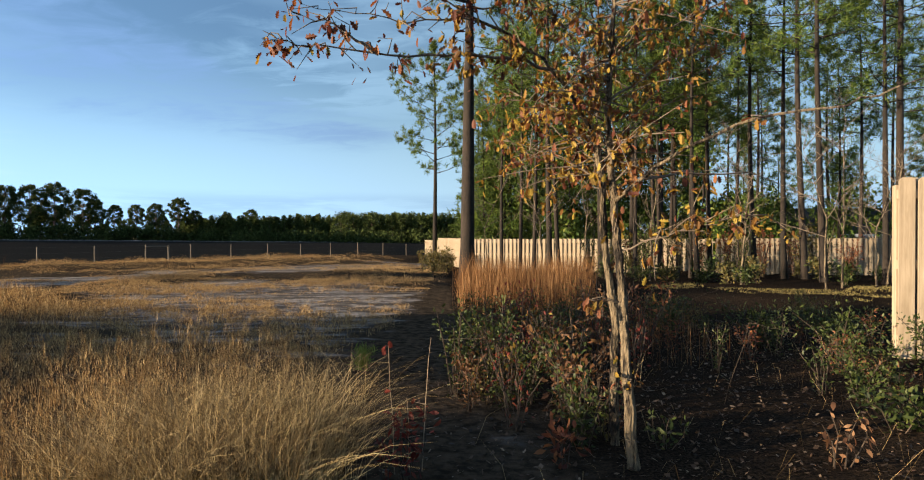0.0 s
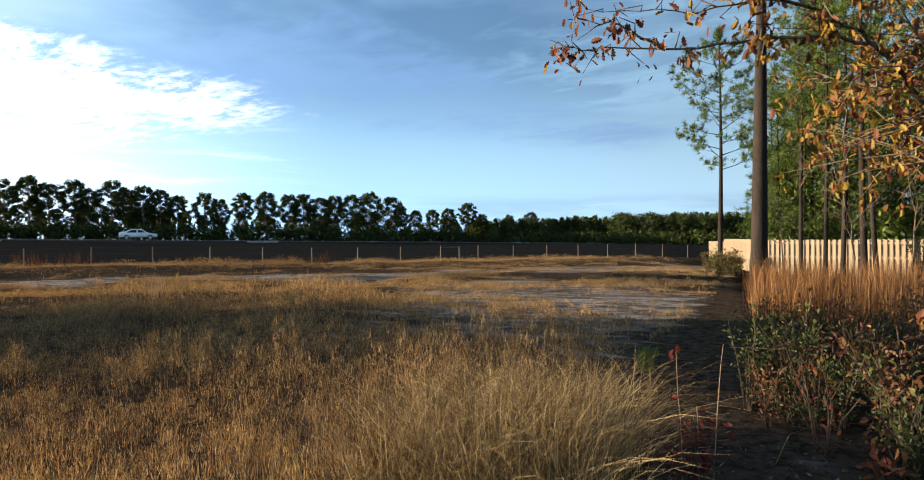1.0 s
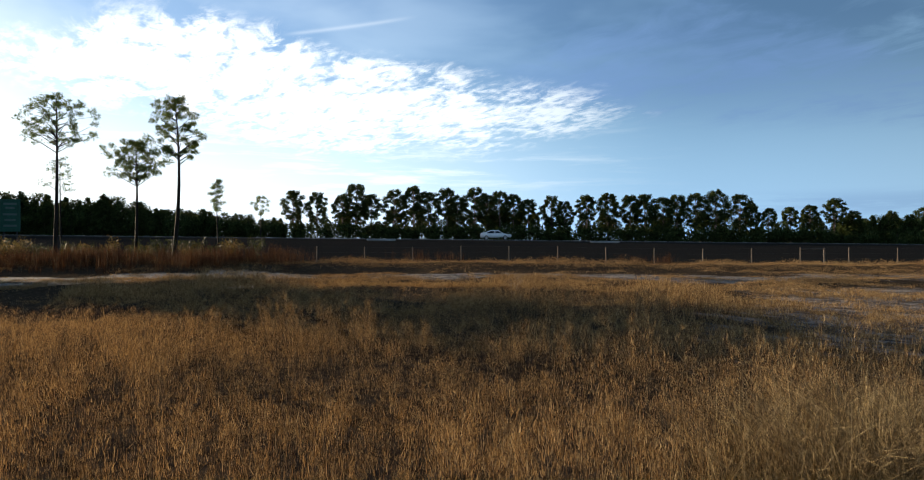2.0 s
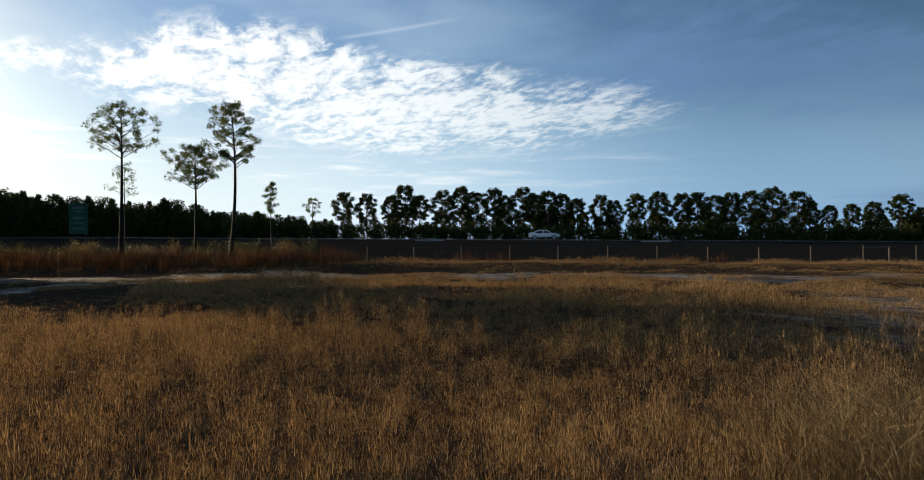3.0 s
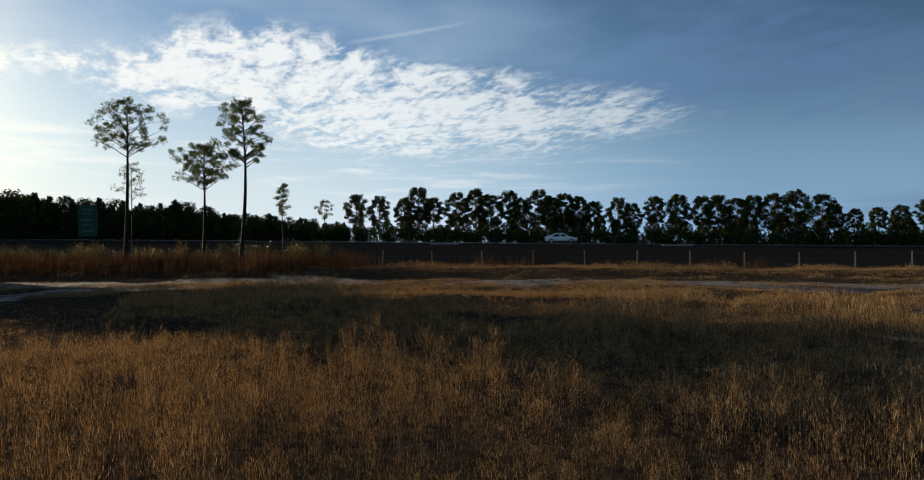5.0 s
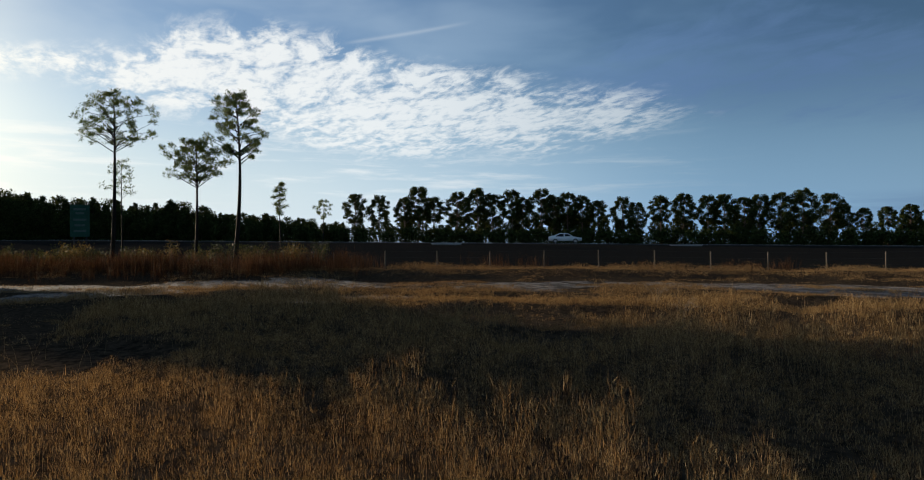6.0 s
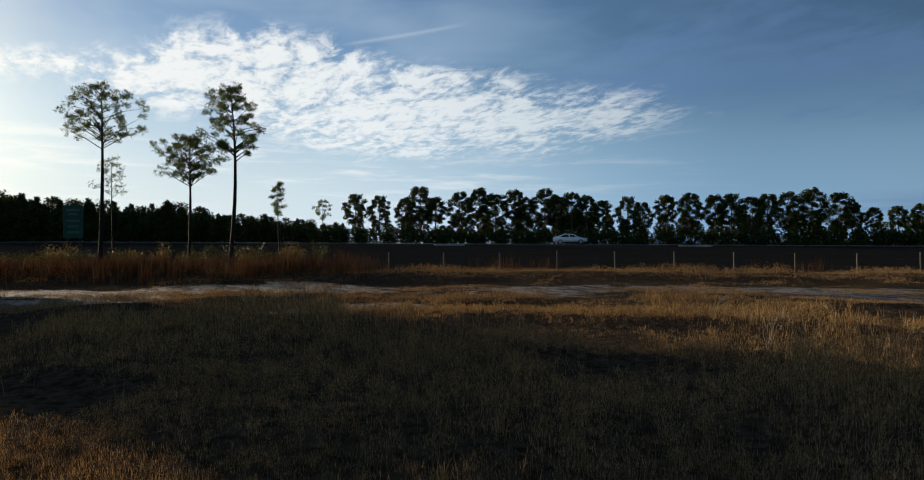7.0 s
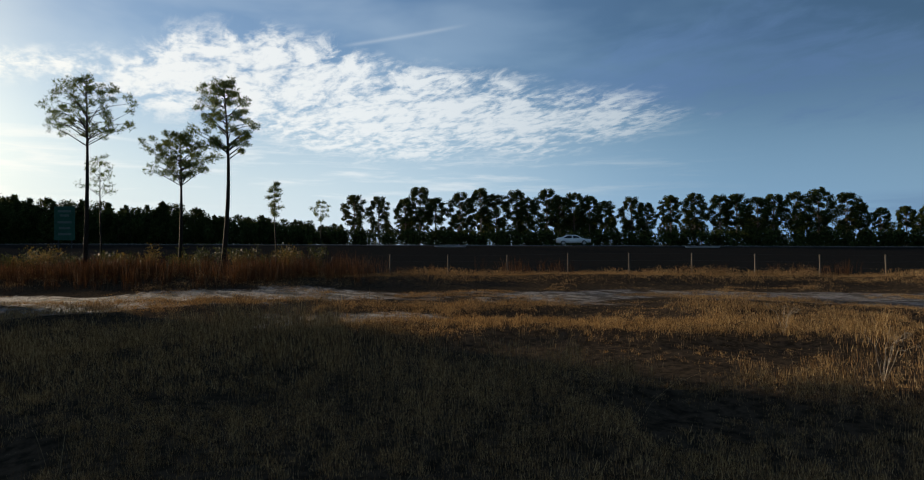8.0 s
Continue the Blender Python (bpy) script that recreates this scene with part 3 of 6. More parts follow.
def pine(label, tall, girth, crown_from, spread, limbs, tufts, needle, blade, k, seed, shape="round", lean=0.0, group=""):
    """A pine: bent tapering trunk, limbs with side shoots, and a crown of needle tufts with gaps."""
    rng = np.random.default_rng(seed)
    tree = thing("pine_tree", label, "tree", group=group)
    bend = rng.normal(scale=0.012 * tall, size=2)
    turn = rng.uniform(0, 6.28)

    def stem(z):
        t = z / tall
        return Vector((lean * z + bend[0] * math.sin(t * 3.0) + 0.02 * girth * math.sin(9 * t), bend[1] * math.sin(t * 2.4 + 1) - bend[1] * math.sin(1), z))

    verts, faces = [], []
    steps = 11
    zs = [-0.4 + (tall + 0.3) * (j / steps) for j in range(steps + 1)]
    tube(verts, faces, [stem(z) for z in zs], [girth * (1.28 if j == 0 else 1.0) * (1 - 0.88 * (j / steps) ** 1.15) for j in range(steps + 1)], 9)
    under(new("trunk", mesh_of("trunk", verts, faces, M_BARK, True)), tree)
    verts, faces, centres, ways = [], [], [], []
    z0 = crown_from * tall
    for b in range(limbs):
        t = (b + rng.uniform(0, 0.9)) / limbs
        z = z0 + (tall - z0) * t * (0.9 if shape != "cone" else 0.98)
        if shape == "round":
            reach = spread * (0.35 + 0.75 * math.sin(math.pi * (0.22 + 0.70 * t))) * rng.uniform(0.5, 1.12)
        elif shape == "flat":
            reach = spread * (0.55 + 0.55 * t if t < 0.75 else 1.0 - (t - 0.75) * 2.4) * rng.uniform(0.55, 1.1)
        else:
            reach = spread * (1.05 - 0.92 * t) * rng.uniform(0.6, 1.1)
        turn += 2.4 + rng.uniform(-0.5, 0.5)
        d = Vector((math.cos(turn), math.sin(turn), 0))
        rise = (rng.uniform(0.05, 0.45) + (0.45 * t if shape != "flat" else 0.15)) * (1 - 0.75 * t ** 3)
        start = stem(z)
        limb = [start, start + d * reach * 0.5 + Vector((0, 0, reach * rise * 0.35)), start + d * reach + Vector((0, 0, reach * rise))]
        thick = max(0.012, girth * 0.24 * (1 - 0.6 * t))
        tube(verts, faces, limb, [thick, thick * 0.6, thick * 0.22], 4)
        ends = [(limb[2], d)]
        for f in (0.45, 0.62, 0.78, 0.9):
            sign = rng.choice((-1, 1))
            side = Vector((-d.y * sign, d.x * sign, 0))
            root = limb[1].lerp(limb[2], (f - 0.5) * 2) if f > 0.5 else limb[0].lerp(limb[1], f * 2)
            way = (d * 0.6 + side * rng.uniform(0.4, 1.0) + Vector((0, 0, rng.uniform(-0.05, 0.55)))).normalized()
            tip = root + way * reach * rng.uniform(0.22, 0.42)
            tube(verts, faces, [root, tip], [thick * 0.4, thick * 0.12], 3)
            ends += [(tip, way), (root.lerp(tip, 0.6), way)]
        for j in range(tufts):
            tip, way = ends[int(rng.integers(len(ends)))]
            centres.append(tip + Vector(rng.normal(scale=needle * 0.55, size=3)))
            ways.append(way)
    for j in range(tufts * 2):
        centres.append(stem(tall - abs(rng.normal(scale=tall * 0.03))) + Vector(rng.normal(scale=needle * 0.4, size=3)))
        ways.append(Vector((0, 0, 1)))
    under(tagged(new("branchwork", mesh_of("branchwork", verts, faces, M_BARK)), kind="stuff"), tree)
    v, loops = sprays(np.array(centres), np.array(ways), k, needle, blade, rng)
    under(new("crown", mesh_from_arrays("crown", v, loops, np.full(len(loops) // 3, 3), M_NEEDLES)), tree)
    return tree


def set_at(tree, x, y, turn=0.0, size=1.0, z=None):
    zz = float(height(x, y)) if z is None else z
    tree.matrix_basis = pose(x, y, zz, 0, 0, turn) @ Matrix.Scale(size, 4)
    return tree


def another(tree, x, y, turn=0.0, size=1.0, label="", z=None):
    zz = float(height(x, y)) if z is None else z
    made = copy_thing(tree, pose(x, y, zz, 0, 0, turn))
    made.scale = (size, size, size)
    return tagged(made, label)


def bearing(az, far):
    """The place at a bearing (degrees left of north) and a distance from the field's edge."""
    return -math.sin(radians(az)) * far, math.cos(radians(az)) * far


def puff_pine(label, tall, girth, crown_from, spread, puffs, per, leaf, seed, shape="round", lean=0.0, group="", puff=0.34, near=False):
    """A pine whose crown is a gathering of rounded puffs of needles on thin limbs, with gaps between them."""
    rng = np.random.default_rng(seed)
    tree = thing("pine_tree", label, "tree", group=group)
    bend = rng.normal(scale=0.014 * tall, size=2)

    def stem(z):
        t = z / tall
        return Vector((lean * z + bend[0] * math.sin(t * 3.0), bend[1] * math.sin(t * 2.4), z))

    verts, faces = [], []
    steps = 10 if near else 5
    tube(verts, faces, [stem(-0.4 + (tall + 0.1) * j / steps) for j in range(steps + 1)],
         [girth * (1.25 if j == 0 else 1.0) * (1 - 0.86 * (j / steps) ** 1.2) for j in range(steps + 1)], 8 if near else 6)
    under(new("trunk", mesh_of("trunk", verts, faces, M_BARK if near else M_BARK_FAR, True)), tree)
    verts, faces, middles, sizes = [], [], [], []
    z0, turn = crown_from * tall, rng.uniform(0, 6.28)
    for k in range(puffs):
        t = (k + rng.uniform(0, 1)) / puffs
        if shape == "cone":
            wide = spread * (1.04 - t) + 0.05
        elif shape == "flat":
            wide = spread * (0.72 + 0.4 * math.sin(math.pi * min(1.0, t * 1.05))) * (1 - 0.55 * max(0.0, t - 0.72) / 0.28)
        else:
            wide = spread * math.sin(math.pi * (0.16 + 0.78 * t)) ** 0.7
        turn += 2.4 + rng.uniform(-0.6, 0.6)
        r = wide * rng.uniform(0.25, 1.0) ** 0.55
        z = z0 + (tall - z0) * t * 0.95 + 0.10 * r
        tip = stem(z) + Vector((math.cos(turn) * r, math.sin(turn) * r, 0))
        root = stem(max(z0 * 0.92, z - r * rng.uniform(0.25, 0.7)))
        mid = root.lerp(tip, 0.55) + Vector((0, 0, 0.06 * r))
        thick = girth * 0.26 * (1 - 0.55 * t)
        tube(verts, faces, [root, mid, tip], [thick, thick * 0.6, thick * 0.2], 4 if near else 3)
        middles.append(tip)
        sizes.append((spread * puff if shape != "cone" else 0.32 * wide + 0.22) * rng.uniform(0.65, 1.25))
        if near:  # a second, smaller puff on a side shoot
            way = Vector((-math.sin(turn), math.cos(turn), rng.uniform(0.0, 0.5))) * rng.choice((-1, 1)) * r * 0.35
            side = mid + Vector((way.x, way.y, abs(way.z)))
            tube(verts, faces, [mid, side], [thick * 0.4, thick * 0.12], 3)
            middles.append(side)
            sizes.append(sizes[-1] * 0.7)
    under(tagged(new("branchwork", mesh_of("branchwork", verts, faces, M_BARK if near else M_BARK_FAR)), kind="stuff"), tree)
    c, big = np.repeat(np.array(middles), per, 0), np.repeat(np.array(sizes), per)[:, None]
    n = len(c)
    out = rng.normal(size=(n, 3))
    out /= np.linalg.norm(out, axis=1, keepdims=True)
    p = c + out * big * rng.random((n, 1)) ** 0.5 * (1.0, 1.0, 0.6)
    if near:  # needle sprays: slim triangles fanned about short shoots
        v, loops = sprays(p, out, 8, leaf, leaf * 0.14, rng)
    else:
        d = rng.normal(size=(n, 3)) + out * 0.5
        d /= np.linalg.norm(d, axis=1, keepdims=True)
        side = np.cross(d, rng.normal(size=(n, 3)))
        side /= np.linalg.norm(side, axis=1, keepdims=True)
        long = leaf * rng.uniform(0.6, 1.4, (n, 1))
        v = np.stack((p - side * long * 0.32, p + side * long * 0.32, p + d * long), 1).reshape(-1, 3)
        loops = np.arange(n * 3)
    under(new("crown", mesh_from_arrays("crown", v, loops, np.full(len(loops) // 3, 3), M_NEEDLES if near else M_NEEDLES_FAR)), tree)
    return tree


def build_field_pines():
    """The tall open-grown pines by the wire fence, and thin ones beyond."""
    a = puff_pine("tall slender pine with a wide open crown, backlit", 10.3, 0.14, 0.70, 2.15, 38, 19, 0.17, 11, "flat", puff=0.17, near=True)
    set_at(a, -46.0, 3.5, 40)
    b = puff_pine("shorter pine with a dense flat-topped crown", 8.4, 0.12, 0.68, 2.1, 44, 24, 0.17, 12, "flat", -0.03, puff=0.17, near=True)
    set_at(b, -48.2, 8.3, 0)
    c = puff_pine("tall straight pine with an uneven tufted crown", 11.3, 0.15, 0.63, 2.0, 46, 24, 0.17, 13, puff=0.17, near=True)
    set_at(c, -46.6, 10.3, 90)
    d = puff_pine("thin young pine with sparse limbs", 7.9, 0.07, 0.66, 1.5, 17, 6, 0.2, 14, puff=0.17, near=True)
    set_at(d, -56.5, 4.75, 10)
    e = puff_pine("small sparse pine before the far wood", 7.6, 0.09, 0.50, 1.05, 15, 12, 0.30, 15, puff=0.26, near=True)
    set_at(e, -77.8, 22.1, 0, 1.0)
    f = puff_pine("small sparse pine before the far wood", 6.6, 0.09, 0.55, 1.25, 12, 12, 0.30, 16, "flat", puff=0.26, near=True)
    x, y = place(100.0, -31.9)
    set_at(f, x, y, 0, 1.0)


def build_far_trees():
    """The wood along the far side of the road: broad pines towards the west, a dense young stand to the north and west."""
    tops = ((-30.5, 10.1), (-26.4, 9.8), (-22.0, 9.3), (-19.7, 11.2), (-16.9, 9.3), (-13.0, 10.2), (-9.5, 10.7), (-6.9, 9.8), (-3.8, 10.3), (-1.9, 9.0), (1.1, 10.5), (3.3, 9.3),
            (5.6, 9.8), (8.0, 9.2), (10.7, 8.4), (14.6, 9.0), (16.8, 8.0), (20.6, 9.0), (24.5, 9.4), (28.3, 9.1), (30.9, 9.2), (34.0, 8.7), (36.5, 9.1), (39.6, 9.4), (43.0, 9.9),
            (47.2, 9.2), (49.2, 7.5), (52.2, 6.7), (56.1, 6.9), (59.6, 7.2), (63.8, 8.3), (67.0, 6.2), (73.5, 6.1), (79.0, 6.8))
    kinds = []
    for k in range(8):
        kinds.append(puff_pine("broad dark pine in the wood beyond the road", 10.0, 0.2, (0.40, 0.30, 0.46, 0.34)[k % 4], (2.5, 2.9, 2.3, 2.6)[k % 4], 58, 125, 0.25, 30 + k,
                               ("round", "round", "flat", "round")[k % 4], group="wood beyond the road", puff=0.255))
    rng = np.random.default_rng(77)
    n = 0
    for s, top in tops:
        for row in range(3):
            x, y = place(114 + 5 * row + (rng.uniform(-1.0, 1.0) if row else 0), s + (rng.uniform(-2.0, 2.0) if row else 0))
            z = float(height(x, y))
            size = (top - z) / 10.1 * (1.0 if row == 0 else rng.uniform(0.4, 0.72))
            if n < 8:
                set_at(kinds[n], x, y, rng.uniform(0, 360), size)
                kinds[n].scale = (size, size, size)
            else:
                another(kinds[int(rng.integers(8))], x, y, rng.uniform(0, 360), size)
            n += 1
    spots = []

    def young(p, s, top):
        x, y = place(p, s)
        z = float(height(x, y))
        spots.append((x, y, z, rng.uniform(0, 6.28), max(0.2, (top - z) / 7.6)))

    for k in range(150):  # to the north, as far as the wood
        az = 23.5 - 25.0 * (k + rng.uniform(0, 1)) / 150
        far = rng.uniform(128, 150)
        x, y = bearing(az, far)
        z = float(height(x, y))
        top = 1.29 + far * (0.031 + 0.006 * float(step(-az, -20, -8))) * rng.uniform(0.74, 1.03)
        spots.append((x, y, z, rng.uniform(0, 6.28), (top - z) / 7.6))
    line_s, line_z = (-125, -94, -88, -82, -74, -67, -62.5, -57, -47, -40, -30), (12.5, 11.6, 10.4, 10.4, 9.8, 8.7, 9.4, 7.3, 7.1, 6.0, 5.0)
    for k in range(260):  # to the west, up to the sun
        s = -30.0 - 95.0 * (k + rng.uniform(0, 1)) / 260
        young(rng.uniform(110, 121), s, float(np.interp(-s, [-v for v in line_s[::-1]], line_z[::-1])) * rng.uniform(0.72, 1.02))
    for k in range(90):  # low growth under the broad pines
        young(rng.uniform(124, 132), -32.0 + 115.0 * (k + rng.uniform(0, 1)) / 90, rng.uniform(2.6, 5.0))
    joined("young_pine_stand", "dense dark stand of young pines beyond the road", "trees",
           [puff_pine("young pine", 7.6, 0.08, 0.03, 2.3, 52, 34, 0.34, 50 + k, "cone" if k % 2 else "round") for k in range(4)], spots, rng)


def joined(name, label, category, models, spots, rng):
    """Copies of the models at (x, y, z, turn, size), baked into one object; the models go."""
    packs = []
    for model in models:
        for ob in model.children:
            me = ob.data
            co = np.empty(len(me.vertices) * 3, dtype=np.float32)
            me.vertices.foreach_get("co", co)
            idx = np.empty(len(me.loops), dtype=np.int32)
            me.loops.foreach_get("vertex_index", idx)
            sizes = np.empty(len(me.polygons), dtype=np.int32)
            me.polygons.foreach_get("loop_total", sizes)
            packs.append((models.index(model), co.reshape(-1, 3), idx, sizes, 1 if ob.name.startswith("crown") else 0))
    verts, loops, sizes, slots, base = [], [], [], [], 0
    for x, y, z, turn, size in spots:
        which = int(rng.integers(len(models)))
        c, s = math.cos(turn), math.sin(turn)
        m = np.array(((c, -s, 0), (s, c, 0), (0, 0, 1))) * size
        for k, co, idx, n, slot in packs:
            if k == which:
                verts.append(co @ m.T + (x, y, z))
                loops.append(idx + base)
                sizes.append(n)
                slots.append(np.full(len(n), slot, dtype=np.int32))
                base += len(co)
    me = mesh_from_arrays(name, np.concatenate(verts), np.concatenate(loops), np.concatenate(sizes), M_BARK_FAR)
    me.materials.append(M_NEEDLES_FAR)
    me.polygons.foreach_set("material_index", np.concatenate(slots))
    for model in models:
        for ob in (*model.children, model):
            bpy.data.objects.remove(ob)
    tagged(new(name, me), label, category, kind="stuff")


def leaf_mass(name, label, category, centres, count, size, material, seed, kind=""):
    """Many small four-cornered leaves strewn about centres (x, y, z, radius)."""
    rng = np.random.default_rng(seed)
    c = np.asarray(centres)
    pick = rng.integers(len(c), size=count)
    ball = rng.normal(size=(count, 3))
    ball *= (rng.random((count, 1)) ** 0.45) / (np.linalg.norm(ball, axis=1, keepdims=True) + 1e-6)
    p = c[pick, :3] + ball * c[pick, 3:4]
    d = rng.normal(size=(count, 3))
    d[:, 2] += 0.6
    d /= np.linalg.norm(d, axis=1, keepdims=True)
    s = np.cross(d, rng.normal(size=(count, 3)))
    s /= np.linalg.norm(s, axis=1, keepdims=True)
    long = size * rng.uniform(0.6, 1.3, (count, 1))
    verts = np.stack((p, p + d * long * 0.5 + s * long * 0.25, p + d * long, p + d * long * 0.5 - s * long * 0.25), 1).reshape(-1, 3)
    loops = np.arange(count * 4)
    ob = new(name, mesh_from_arrays(name, verts, loops, np.full(count, 4), material))
    return tagged(ob, label, category, kind=kind)


def build_undergrowth():
    """Scrub beneath the far woods, in one mass."""
    rng = np.random.default_rng(8)
    spots = []
    for k in range(1500):
        s = rng.uniform(-125, 120)
        x, y = place(rng.uniform(108.5, 114), s)
        tall = 2.0 + 1.0 * float(step(-s, 30, 45)) + 2.2 * float(step(-s, 55, 75))
        spots.append((x, y, float(height(x, y)) + rng.uniform(0.1, tall), rng.uniform(0.7, 1.3)))
    for k in range(160):
        x, y = bearing(rng.uniform(-6, 22), rng.uniform(122, 128))
        spots.append((x, y, float(height(x, y)) + rng.uniform(0.2, 1.6), rng.uniform(0.9, 1.6)))
    leaf_mass("undergrowth", "dark scrub beneath the wood beyond the road", "undergrowth", spots, 110000, 0.42, M_NEEDLES_FAR, 9, kind="stuff")


def build_understory():
    """Low green growth behind the board fence."""
    rng = np.random.default_rng(18)
    spots = []
    for k in range(520):
        far = rng.uniform(40, 66)
        u = rng.uniform(0.02, 0.5) if k % 3 else rng.uniform(0.02, 0.85)
        spots.append((u * far, far, -0.4 + (12.0 if u < 0.36 else 4.2) * rng.random() ** 1.25, rng.uniform(0.7, 1.6)))
    leaf_mass("understory", "dense green growth behind the board fence", "undergrowth", spots, 90000, 0.30, M_NEEDLES, 19, kind="stuff")


def build_wood():
    """The pine wood to the east: a big trunk at its corner, spaced trunks before and behind the board fence, younger green behind."""
    corner = pine("thick dark pine at the corner of the wood", 17.0, 0.28, 0.58, 3.2, 34, 22, 0.3, 0.028, 17, 71, group="pine wood", lean=0.012)
    set_at(corner, -0.05, 24.3, 30)
    second = pine("slim pine with an open crown by the board fence", 13.2, 0.15, 0.42, 2.4, 28, 20, 0.28, 0.03, 20, 72, group="pine wood")
    set_at(second, -2.0, 39.0, 120)
    tall = [pine("tall pine with a high narrow crown in the wood", 16.0, 0.125, 0.42 + 0.06 * (k % 3), 2.4, 32, 15, 0.3, 0.035, 12, 80 + k, group="pine wood") for k in range(6)]
    mid = [pine("younger pine with green limbs down its trunk", 9.5, 0.09, 0.14, 1.9, 34, 14, 0.28, 0.038, 12, 90 + k, group="pine wood", shape="cone" if k else "round") for k in range(3)]
    spots = [(3.31, 33.4, 0.9), (3.38, 27.4, 1.0), (4.34, 31.4, 0.9), (7.49, 30.4, 1.0), (10.05, 35.4, 0.95), (11.49, 36.4, 0.85), (11.11, 30.4, 0.95), (14.68, 36.4, 0.95),
             (12.27, 28.4, 1.0), (13.0, 27.4, 1.0), (12.59, 24.9, 1.05), (12.21, 22.9, 1.0), (19.71, 33.4, 0.9), (15.29, 24.4, 0.95), (16.52, 25.4, 1.3), (18.93, 27.4, 1.0),
             (5.1, 25.5, 0.8), (5.9, 28.8, 0.7), (6.6, 26.3, 0.75), (7.9, 27.5, 0.7), (8.7, 25.2, 0.8), (9.6, 28.6, 0.75), (2.4, 30.5, 0.75), (1.7, 33.5, 0.8)]
    rng = np.random.default_rng(5)
    while len(spots) < 62:
        far = rng.uniform(33, 68)
        u = rng.uniform(0.02, 0.86)
        x, y = u * far, far
        if all((x - a) ** 2 + (y - b) ** 2 > 1.2 for a, b, _ in spots):
            spots.append((x, y, rng.uniform(0.8, 1.1)))
    for n, (x, y, size) in enumerate(spots):
        if n < 6:
            set_at(tall[n], x, y, rng.uniform(0, 360), size)
            tall[n].scale = (size, size, size)
        else:
            another(tall[int(rng.integers(6))], x, y, rng.uniform(0, 360), size)
    for n in range(52):
        far = rng.uniform(41, 66)
        u = rng.uniform(0.0, 0.36) if n < 40 else rng.uniform(0.4, 0.85)
        x, y, size = u * far, far, rng.uniform(0.6, 1.1)
        if n < 4 - 1:
            set_at(mid[n], x, y, 50 * n, size)
            mid[n].scale = (size, size, size)
        else:
            another(mid[int(rng.integers(3))], x, y, rng.uniform(0, 360), size)
    # out of sight towards the sun: their shadows lie across the field
    dense = pine("dense round-topped pine in a row towards the sun", 12.6, 0.16, 0.08, 1.15, 56, 26, 0.34, 0.15, 7, 99, group="sunward row")
    for k, (far, off, size) in enumerate(((32, 0.5, 0.72), (34, 1.35, 0.76), (35.5, 2.0, 0.7), (34.5, 2.6, 0.64), (33, 3.3, 0.60), (36, 3.8, 0.62), (35, 4.4, 0.48), (34, 5.0, 0.46), (37, 0.85, 0.84), (40, 1.3, 0.9), (44, 0.65, 0.98), (48, 1.9, 1.04), (50, 1.1, 1.06), (54, 0.45, 1.12))):
        x, y = -9.0 - 0.9336 * far - 0.358 * off, 3.75 - 0.358 * far + 0.934 * off
        if k:
            another(dense, x, y, rng.uniform(0, 360), size)
        else:
            set_at(dense, x, y, 0, size)
            dense.scale = (size, size, size)
    # behind the camera the wood goes on
    for k in range(8):
        another(tall[int(rng.integers(6))], rng.uniform(4, 34), -rng.uniform(14, 34), rng.uniform(0, 360), rng.uniform(0.8, 1.0))


build_field_pines()
build_far_trees()
build_undergrowth()
build_understory()
build_wood()


# ---- fences ----
def build_wire_fence():
    fence = thing("wire_fence", "wire fence on weathered posts along the road bank", "fence")
    spots = [17.69 + 3.02 * k for k in range(-11, 11)]
    rng = random.Random(4)
    tops = []

    def post(s, tall, thick):
        x, y = place(40.8, s)
        z = float(height(x, y))
        verts, faces = [], []
        lean = (rng.uniform(-0.02, 0.02), rng.uniform(-0.02, 0.02))
        tube(verts, faces, [(0, 0, -0.3), (lean[0] * 0.5, lean[1] * 0.5, tall * 0.5), (lean[0], lean[1], tall - 0.02), (lean[0], lean[1], tall)], [thick, thick, thick * 0.96, thick * 0.7], 8)
        ob = under(new("post", mesh_of("post", verts, faces, M_POST, True)), fence)
        ob.location = (x, y, z)
        return x, y, z, tall

    for s in spots:
        tops.append(post(s, rng.uniform(1.1, 1.18), 0.036))
    post(17.69 + 3.02 * 1.5, 1.12, 0.055)
    for f in (0.97, 0.68, 0.4, 0.15):
        verts, faces = [], []
        tube(verts, faces, [(x, y, z + tall * f) for x, y, z, tall in tops], [0.0022] * len(tops), 3)
        under(new("wire", mesh_of("wire", verts, faces, M_WIRE)), fence)
    (xa, ya), (xb, yb) = place(40.8, 17.69 + 3.02), place(40.8, 17.69 + 4.53)
    verts, faces = [], []
    tube(verts, faces, [(xa, ya, float(height(xa, ya)) + 1.06), (xb, yb, float(height(xb, yb)) + 1.06)], [0.035, 0.035], 6)
    under(new("brace_rail", mesh_of("brace_rail", verts, faces, M_POST)), fence)


